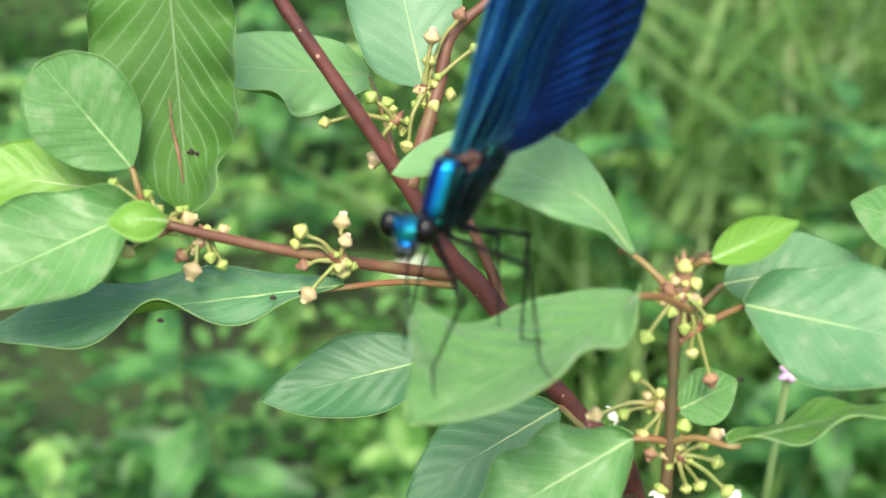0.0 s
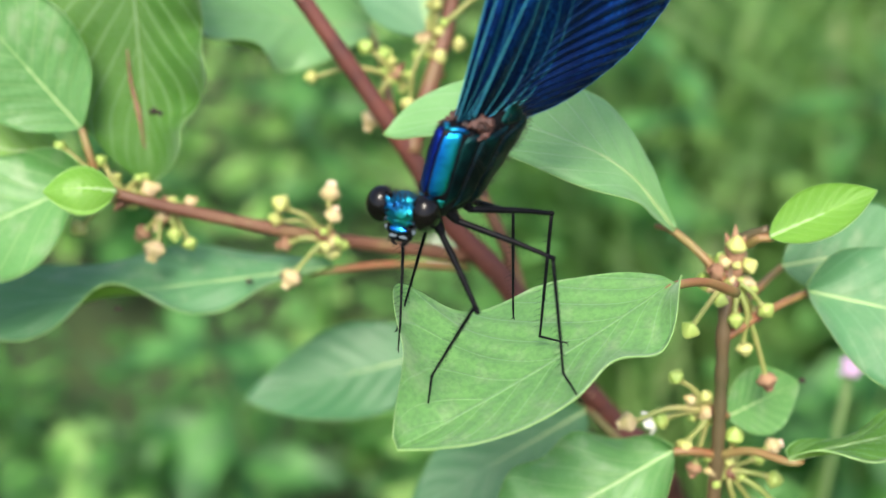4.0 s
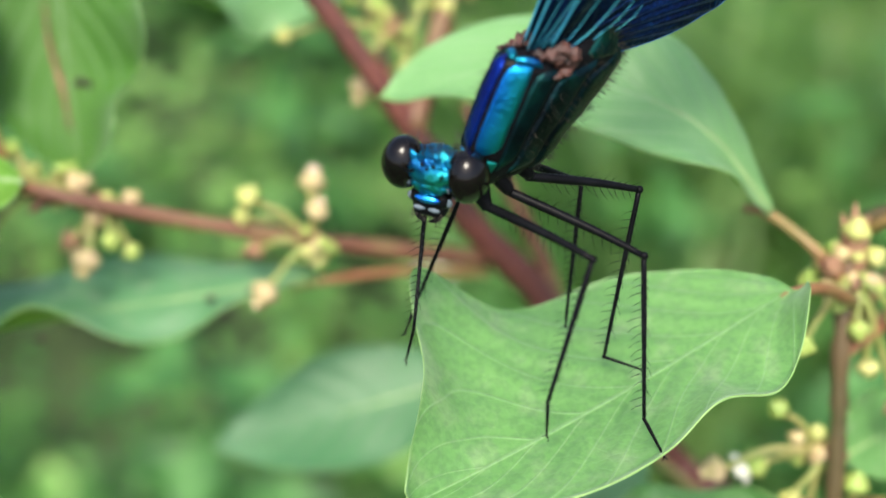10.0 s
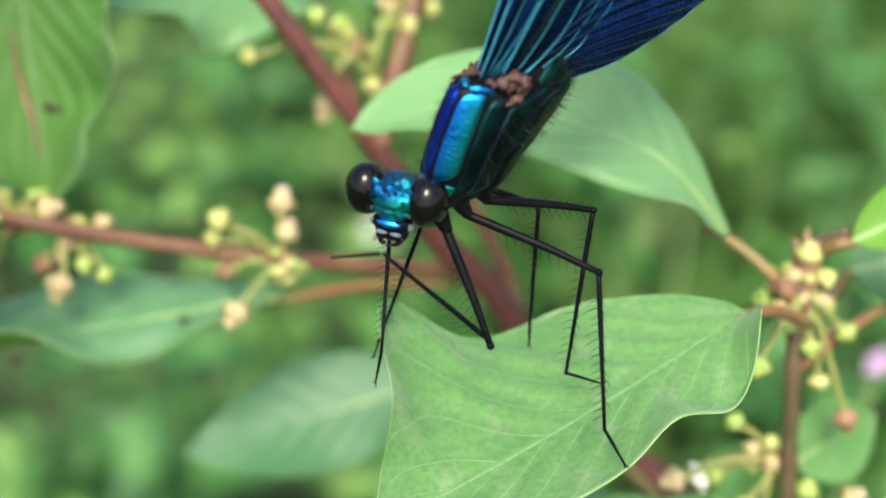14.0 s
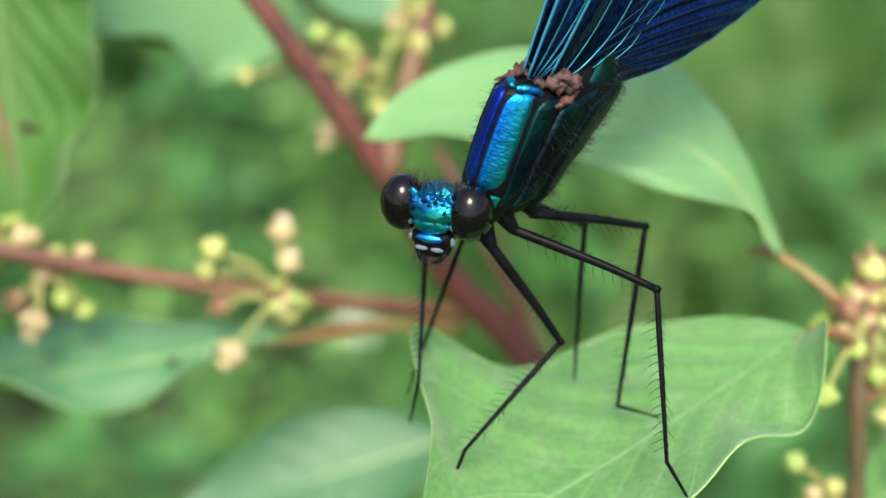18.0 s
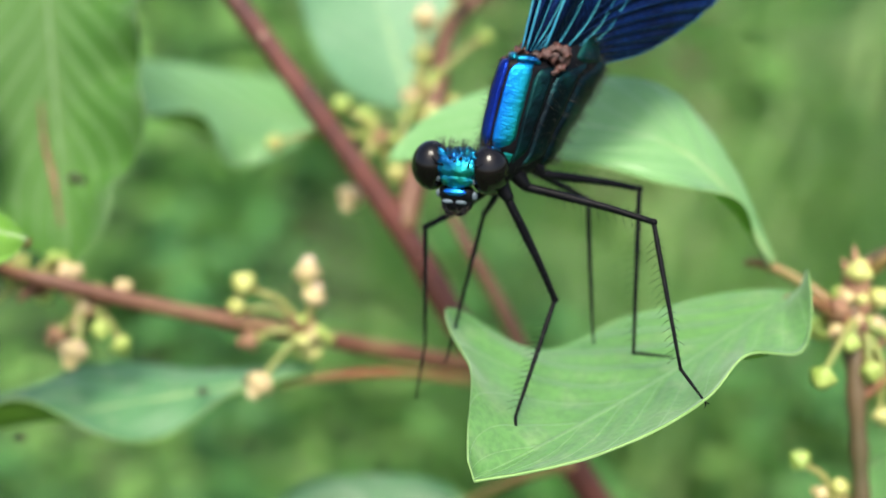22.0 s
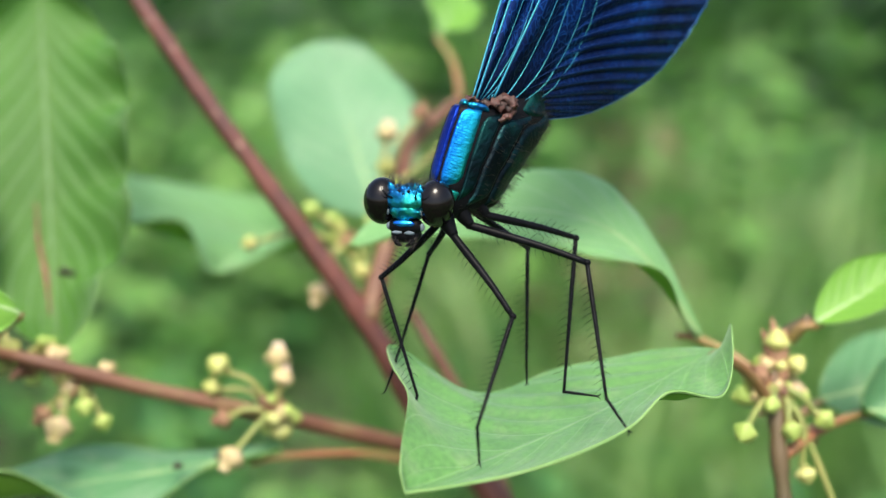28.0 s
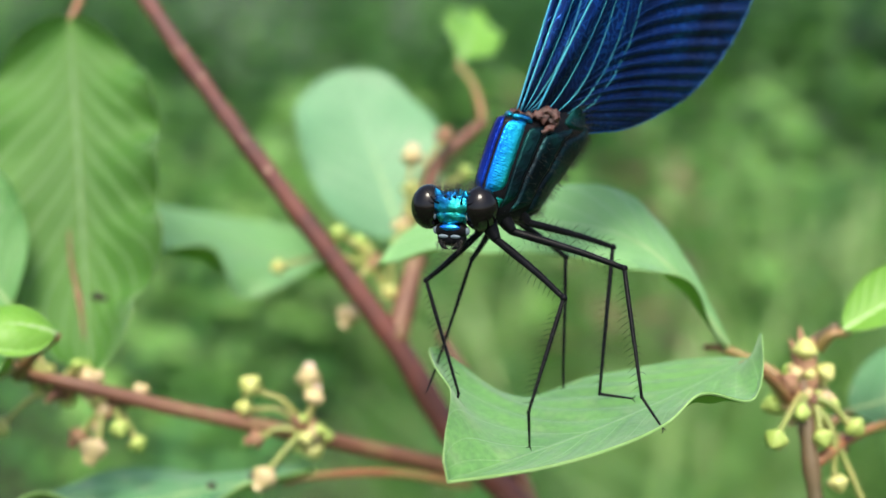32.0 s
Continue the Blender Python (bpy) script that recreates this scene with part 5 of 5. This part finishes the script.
v, f = head_shape()
head = mesh_object("head", v, f, TEAL, fly, "metallic teal head")
head.matrix_local = head_turn
for sgn in (1, -1):
    v, f = blob((sgn * 1.8, 0.2, 0.3), (1.2, 1.3, 1.52), 24)
    mesh_object("eye", v, f, EYE, head, "large glossy dark brown eye")
    v, f = mm_tube([(sgn * 0.8, -0.85, 0.8), (sgn * 0.92, -1.3, 1.0), (sgn * 1.1, -1.6, 1.4), (sgn * 1.3, -1.7, 1.85)], [0.1, 0.07, 0.035, 0.012], 6, 12)
    mesh_object("antenna", v, f, BLACK, head)
    v, f = blob((sgn * 0.42, -1.13, -1.38), (0.34, 0.14, 0.12))
    mesh_object("lip_spot", v, f, SPOT, head, "pale grey spot")
    v, f = blob((sgn * 1.08, -0.62, -1.1), (0.2, 0.2, 0.26))
    mesh_object("jaw_spot", v, f, SPOT, head, "pale grey spot")
    v, f = joined([blob((sgn * 0.45, -0.6, -1.75), (0.5, 0.5, 0.42)), mm_tube([(sgn * 0.65, -0.85, -1.8), (sgn * 0.45, -1.05, -2.1), (sgn * 0.12, -1.1, -2.25)], [0.22, 0.16, 0.05])])
    mesh_object("mandible", v, f, BLACK, head)
    v, f = blob((sgn * 1.12, -0.72, -0.1), (0.11, 0.12, 0.26))
    mesh_object("cheek_spot", v, f, SPOT, head, "pale grey spot beside the eye")
v, f = joined([blob((0, -0.5, -1.1), (1.2, 0.66, 0.65)), blob((0, -0.5, -1.6), (1.02, 0.66, 0.58))])
mesh_object("muzzle", v, f, BLACK, head)
v, f = blob((0, -0.98, -0.8), (0.74, 0.28, 0.25), 14)
mesh_object("nose_plate", v, f, BRIGHT, head, "mirror bright blue plate")
for x, z in ((0, 1.05), (0.32, 1.22), (-0.32, 1.22)):
    v, f = blob((x, -0.86 + 0.25 * abs(x), z), (0.12, 0.12, 0.12), 8)
    mesh_object("ocellus", v, f, BLACK, head)
hairs = []
for k in range(200):
    a = rnd.uniform(0, math.pi)
    p = Vector((1.9 * math.cos(a) * rnd.random() ** 0.5, rnd.uniform(-0.3, 0.8), 1.15 + 0.25 * rnd.random()))
    hairs.append(mm_tube([p, p + Vector((rnd.uniform(-0.2, 0.2), rnd.uniform(-0.4, 0.5), rnd.uniform(0.5, 0.9)))], [0.013, 0.005], 3, 2))
for k in range(70):
    p = Vector((rnd.uniform(-0.9, 0.9), -0.95, rnd.uniform(-2.2, -1.6)))
    hairs.append(mm_tube([p, p + Vector((rnd.uniform(-0.2, 0.2), -0.35, rnd.uniform(-0.5, -0.1)))], [0.013, 0.005], 3, 2))
v, f = joined(hairs)
tagged(mesh_object("head_hair", v, f, HAIR, head), kind="stuff")
v, f = mm_tube([(-0.7, -7.0, 2.0), (-0.2, -6.7, 1.2), (0.2, -6.0, 0.6)], [0.7, 0.6, 0.9], 12, 10)
mesh_object("neck", v, f, BLACK, fly)


# ---- legs: thigh, shin and foot, each a rigid piece ----
def rod(kind, length, r0, r1, spines, seed, bow=0.0):
    """A leg piece from its own origin along z, with a row of spines; sizes in mm."""
    rnd = random.Random(seed)
    v, f = mm_tube([(0, 0, 0), (bow * 0.6, 0, length * 0.3), (bow, 0, length * 0.65), (0, 0, length)], [r0, r0 * 1.05, (r0 + r1) / 2, r1], 8, 14)
    if kind != "foot":
        v2, f2 = blob((0, 0, length), (r1 * 1.25, r1 * 1.25, r1 * 1.3), 6)
        v, f = joined([(v, f), (v2, f2)])
    else:
        claws = [mm_tube([(0, 0, length - 0.1), (s * 0.12, 0, length + 0.1), (s * 0.26, 0.1, length + 0.16)], [0.05, 0.04, 0.01], 4, 6) for s in (1, -1)]
        v, f = joined([(v, f)] + claws)
    ob = mesh_object(kind, v, f, BLACK, fly)
    if spines:
        hair = []
        for k in range(spines):
            z = length * (0.12 + 0.84 * k / spines)
            for s in (1, -1):
                tip = Vector((s * rnd.uniform(0.5, 0.85), rnd.uniform(0.2, 0.5), z + rnd.uniform(0.3, 0.55)))
                hair.append(mm_tube([(0, 0, z), (0.55 * tip.x, 0.5 * tip.y, z + 0.16), tip], [0.028, 0.02, 0.007], 3, 4))
        v, f = joined(hair)
        tagged(mesh_object("bristle_fringe", v, f, BLACK, ob), kind="stuff")
    return ob


def rod_pose(a, b):
    """Pose of a piece that starts at a and points to b, in the insect's space."""
    a, b = Vector(a) * MM, Vector(b) * MM
    m = (b - a).to_track_quat("Z", "Y").to_matrix().to_4x4()
    m.translation = a
    return m


def reach(a, b, length):
    a, b = Vector(a), Vector(b)
    return a + (b - a).normalized() * length


LEGS = {}


def add_leg(key, hip, knee, ankle, toe, thick=1.0, spines=17):
    hip, knee, ankle, toe = (Vector(p) for p in (hip, knee, ankle, toe))
    thigh = rod("thigh", (knee - hip).length, 0.27 * thick, 0.19 * thick, spines - 4, 1, 0.1)
    shin = rod("shin", (ankle - knee).length, 0.15 * thick, 0.1 * thick, spines, 2)
    foot = rod("foot", (toe - ankle).length, 0.1 * thick, 0.06 * thick, 0, 3)
    for piece, a, b in ((thigh, hip, knee), (shin, knee, ankle), (foot, ankle, toe)):
        piece.matrix_local = rod_pose(a, b)
    LEGS[key] = (thigh, shin, foot, hip, (knee - hip).length, (ankle - knee).length, (toe - ankle).length)
    root = Vector((BODY_X + 0.3 * (hip.x - BODY_X), hip.y + 1.2, hip.z + 0.7))
    v, f = joined([mm_tube([root, root.lerp(hip, 0.6), hip + (knee - hip).normalized() * 0.25], [0.75 * thick, 0.52 * thick, 0.3 * thick], 12, 10)])
    mesh_object("hip", v, f, BLACK, fly)


add_leg("fore_left", (1.34, -7.84, 0.18), (7.6, -10.4, -1.6), (8.8, -17.9, -0.6), (8.4, -20.0, -2.0))
add_leg("fore_right", (-0.6, -7.6, 0.0), (-4.71, -10.4, -1.0), (0.04, -16.88, 0.38), (-0.88, -20.01, -0.92), 0.9)
add_leg("mid_left", (1.19, -6.96, -0.97), (7.47, -7.1, -6.11), (11.71, -14.82, -6.81), (13.31, -16.31, -7.84))
add_leg("mid_right", (-0.6, -6.6, -1.0), (-2.55, -9.4, -1.65), (-3.48, -17.67, -2.41), (-2.37, -19.1, -1.42), 0.85)
add_leg("hind_left", (1.3, -6.0, -1.9), (3.27, -5.47, -8.7), (5.54, -15.54, -9.58), (7.46, -15.12, -10.81))
add_leg("hind_right", (-0.4, -5.8, -1.9), (-0.03, -7.0, -7.8), (1.7, -14.9, -9.4), (1.98, -15.89, -9.6), 0.9)

# where the lens is focused: first on the far leaves, then drawn in to the insect
focus_point = new("focus_point")
cam.data.dof.focus_object = focus_point

# ---- sway of the perch in the breeze: seconds, turn vector in degrees about the leaf's foot, drift of the leaf with the insect in mm ----
SWAY = [
    (0, -5.21, -4.44, 1.25, -0.53, -3.99, 4.25),
    (0.5, -3.86, -3.27, 2.84, -0.43, -4.34, 4.67),
    (1, -1.54, -3.01, 2.89, -0.62, -4.44, 4.76),
    (1.5, -1.03, -2.32, 2.40, -0.44, -4.28, 4.47),
    (2, 1.28, -0.88, 2.28, -0.48, -4.98, 4.79),
    (2.5, 0.71, -1.65, 2.43, -0.57, -4.60, 4.65),
    (3, -0.74, -2.61, 1.21, -1.06, -3.99, 4.01),
    (3.5, -0.25, -3.68, 2.00, -0.30, -2.19, 2.54),
    (5.5, 4.18, -0.09, 1.83, -0.40, -3.54, 3.24),
    (6, 6.33, 1.01, 1.65, -0.34, -3.62, 3.21),
    (6.5, 9.24, 2.38, 1.58, -0.30, -4.33, 3.60),
    (7, 4.51, -0.31, 1.58, -0.36, -3.91, 2.99),
    (7.5, 2.64, -1.28, 2.26, -0.35, -3.77, 3.39),
    (8, 4.41, 0.32, 1.59, -0.26, -3.65, 2.86),
    (8.5, 7.41, 3.63, 1.42, -0.33, -3.73, 2.24),
    (9, 8.05, 2.55, 1.15, -0.23, -4.11, 2.85),
    (9.5, 8.72, 3.54, 1.49, -0.38, -3.82, 2.79),
    (10, 4.94, 1.77, -0.10, 0.09, -1.09, 0.72),
    (10.5, 2.73, -0.48, 0.50, -0.07, -1.50, 1.78),
    (11, 0.10, -1.79, 0.27, 0.20, -1.12, 1.85),
    (11.5, -0.80, -1.51, -0.38, -0.05, -1.24, 1.86),
    (12, -0.14, -1.68, 0.28, 0.03, -1.22, 2.06),
    (12.5, 0.75, 0.39, -1.48, -0.22, -1.34, 1.66),
    (13, 10.02, 4.56, -0.70, 0.24, -1.12, -0.26),
    (13.5, 2.44, 2.56, -1.40, -0.28, -1.56, 1.91),
    (15.5, -1.09, -1.53, -0.72, -0.64, -1.08, 1.17),
    (16, -1.45, -1.79, -1.05, -0.56, -0.96, 1.17),
    (16.5, -0.73, -0.83, -1.61, -0.30, -0.33, 0.34),
    (17, -1.13, -2.07, -2.02, 0.04, 1.20, -0.74),
    (17.5, 2.15, 0.30, -2.19, 0.14, 0.93, -0.94),
    (18, 1.11, -0.45, -1.57, 0.17, 0.99, -0.81),
    (18.5, 0.85, -0.52, -1.66, 0.19, 1.01, -0.85),
    (19, 1.15, -0.08, -1.95, 0.45, 1.67, -1.50),
    (19.5, 0.52, 0.55, -2.17, 0.74, 1.73, -1.75),
    (20, -2.03, -1.86, -1.44, 0.44, 1.95, -1.44),
    (20.5, -3.02, -2.82, -1.11, 0.37, 2.00, -1.24),
    (21, -0.32, 0.00, -1.92, 1.03, 2.65, -2.09),
    (21.5, 1.78, -4.21, -0.76, -0.18, 0.58, -0.53),
    (22, -1.64, -3.43, -0.08, 1.46, 4.24, -1.50),
    (22.5, -2.03, -1.03, -0.91, 1.43, 3.39, -1.36),
    (23, -2.30, -0.98, -1.17, 0.96, 2.66, -0.92),
    (23.5, -1.13, -0.36, -1.19, 0.11, 0.42, 0.01),
    (24, -1.17, -0.53, -0.37, -0.54, -0.58, 0.39),
    (24.5, -1.32, -0.30, -0.88, -0.38, -0.72, 0.34),
    (25, -1.03, -1.67, -0.43, -0.39, -0.35, 0.53),
    (25.5, -0.53, -0.43, -0.27, -0.45, -0.09, 0.31),
    (27.5, 0.09, 0.25, 0.44, -0.02, 1.40, -0.10),
    (28, 0.05, 0.37, 0.25, 0.05, 0.79, -0.02),
    (28.5, 0.03, 0.79, 0.09, -0.11, 0.85, 0.00),
    (29, 0.47, 1.55, -0.18, 0.21, 1.45, -0.32),
    (29.5, 0.09, 1.12, -0.51, 0.53, 2.41, -0.75),
    (30, 0.74, 1.83, -0.39, 0.67, 2.97, -0.96),
    (30.5, -0.22, 1.01, -0.48, 0.75, 3.09, -1.01),
    (31, -0.43, 1.38, -0.84, 0.64, 2.62, -0.93),
    (31.5, -0.07, 1.86, -0.79, 0.78, 2.95, -1.08),
    (32, 0.22, 2.37, -0.47, 0.94, 2.73, -1.05),
]
PIVOT = at(22, -1, 8)


def swayed(t, turn, m):
    a = Vector(turn)
    r = Matrix.Rotation(radians(a.length), 4, a.normalized()) if a.length > 1e-6 else Matrix()
    return Matrix.Translation(PIVOT) @ r @ Matrix.Translation(-PIVOT) @ m


def limb(key, rows):
    """Key a leg from where its knee and its toe reach, second by second."""
    thigh, shin, foot, hip, a, b, c = LEGS[key]
    keys = ([], [], [])
    for t, knee, ankle, toe in rows:
        k = reach(hip, knee, a)
        n = reach(k, ankle, b)
        keys[0].append((t, rod_pose(hip, k)))
        keys[1].append((t, rod_pose(k, n)))
        keys[2].append((t, rod_pose(n, reach(n, toe, c))))
    for piece, r in zip((thigh, shin, foot), keys):
        walk(piece, r)


def motions():
    near = (fly_rest @ Matrix.Translation(Vector((1.2, -6.9, -1.0)) * MM)).translation
    far = at(0, 5, 75)
    walk(focus_point, [(t, Matrix.Translation(near.lerp(far, k))) for t, k in ((0, 0.6), (0.6, 0.5), (1.0, 0.25), (1.5, 0.12), (3.5, 0.08), (6, 0.0), (32, 0.0))])
    drift = [(t, (x, y, z), Matrix.Translation(Vector((dx, dy, dz)) * MM)) for t, x, y, z, dx, dy, dz in SWAY]
    walk(fly, [(t, m @ swayed(t, a, fly_rest)) for t, a, m in drift])
    rest = Matrix.Translation(perch.location)
    home = Matrix.Translation(-branch.location)
    walk(perch, [(t, home @ m @ swayed(t, a, Matrix.Translation(branch.location) @ rest)) for t, a, m in drift])
    first = ((7.7, -10.7, 0.8), (6.3, -18.2, 0.9), (7.0, -20.7, 0.4))
    wide = ((4.7, -12.5, -3.9), (1.8, -19.3, -2.3), (1.5, -21.7, -1.3))
    steep = ((5.0, -12.6, -3.3), (5.3, -20.2, -3.1), (7.4, -21.1, -1.8))
    again = ((4.1, -12.1, -4.6), (4.2, -18.7, -0.4), (4.1, -21.3, -0.5))
    third = ((4.7, -11.8, -4.5), (3.9, -18.7, -1.5), (4.4, -21.2, -1.2))
    late = ((3.4, -13.2, -3.8), (5.2, -20.2, -1.3), (6.7, -22.2, -0.7))
    limb("fore_left", [(0, *first), (3.2, *first), (5.6, *wide), (6.6, *wide), (7.0, (6.0, -11.2, -3.0), (4.9, -18.2, -3.2), (4.8, -20.6, -1.7)), (7.5, *steep), (9.6, *steep), (10, (7.9, -6.9, -1.6), (10.3, -14.0, -0.4), (10.4, -16.3, -1.4)),
                       (10.5, (5.7, -3.2, -2.8), (0.6, -8.5, -2.1), (-1.2, -10.1, -2.8)), (11, (8.3, -7.0, 0.7), (2.8, -11.9, 2.7), (1.9, -13.9, 5.6)),
                       (11.5, (1.9, -12.5, -5.0), (2.3, -10.3, 2.0), (1.2, -11.0, 4.0)), (12, (1.26, -14.6, -1.5), (0.6, -9.8, 4.3), (-1.3, -8.5, 5.6)), (12.5, (1.4, -14.8, 0.3), (1.9, -8.9, 4.9), (0.2, -7.4, 6.2)),
                       (13, (1.4, -13.2, -4.4), (1.4, -9.4, 2.2), (1.0, -9.5, 4.6)), (13.5, (7.5, -9.5, 1.0), (1.8, -8.6, 5.0), (0.5, -9.5, 6.5)), (14.2, (4.5, -12.5, -2.5), (2.0, -10.0, 4.0), (1.0, -11.0, 5.6)),
                       (15, (4.5, -12.2, -4.0), (4.6, -18.5, -0.8), (4.6, -21.0, -0.8)), (15.5, *again), (18.4, *again), (19, *third), (20.6, *third), (21.5, *late), (22.6, *late),
                       (24, (6.4, -12.5, -1.2), (8.8, -18.9, 2.0), (9.5, -21.4, 1.7)), (25, (6.5, -12.0, -2.1), (9.3, -18.5, 0.6), (9.1, -20.8, -0.6)), (28.3, (6.7, -11.6, -2.0), (9.1, -18.3, 0.3), (8.9, -20.6, -0.9)), (30, (7.6, -10.4, -1.6), (8.8, -17.9, -0.6), (8.4, -20.0, -2.0)),
                       (32, (7.6, -10.4, -1.6), (8.8, -17.9, -0.6), (8.4, -20.0, -2.0))])
    nod = [(0, 2), (3, 2), (6, 2), (9, -3), (10.5, 0), (11, 3), (13, 0), (16, 1), (19, -3), (20.5, 0), (22, 3), (24, -2), (25, 1), (30, -2), (32, -2)]
    walk(head, [(t, head_turn @ Matrix.Rotation(radians(a), 4, "Y")) for t, a in nod])
    held = ((-4.71, -10.4, -1.0), (0.04, -16.88, 0.38), (-0.88, -20.01, -0.92))
    loose = ((-4.2, -11.5, 1.5), (-3.2, -18.6, -1.6), (-2.2, -22.0, -2.1))
    swung = ((-4.4, -11.4, 1.7), (-4.5, -18.6, -1.1), (-4.4, -22.4, -1.4))
    down = ((-3.0, -11.8, 1.2), (0.44, -17.8, -1.2), (0.9, -20.4, -1.6))
    limb("fore_right", [(0, *held), (21.2, *held), (21.6, *swung), (22.3, *swung), (22.9, *loose), (23.2, *loose), (23.5, *down), (24.1, *down), (24.4, *loose), (24.6, *loose), (24.9, *down), (32, *down)])


motions()
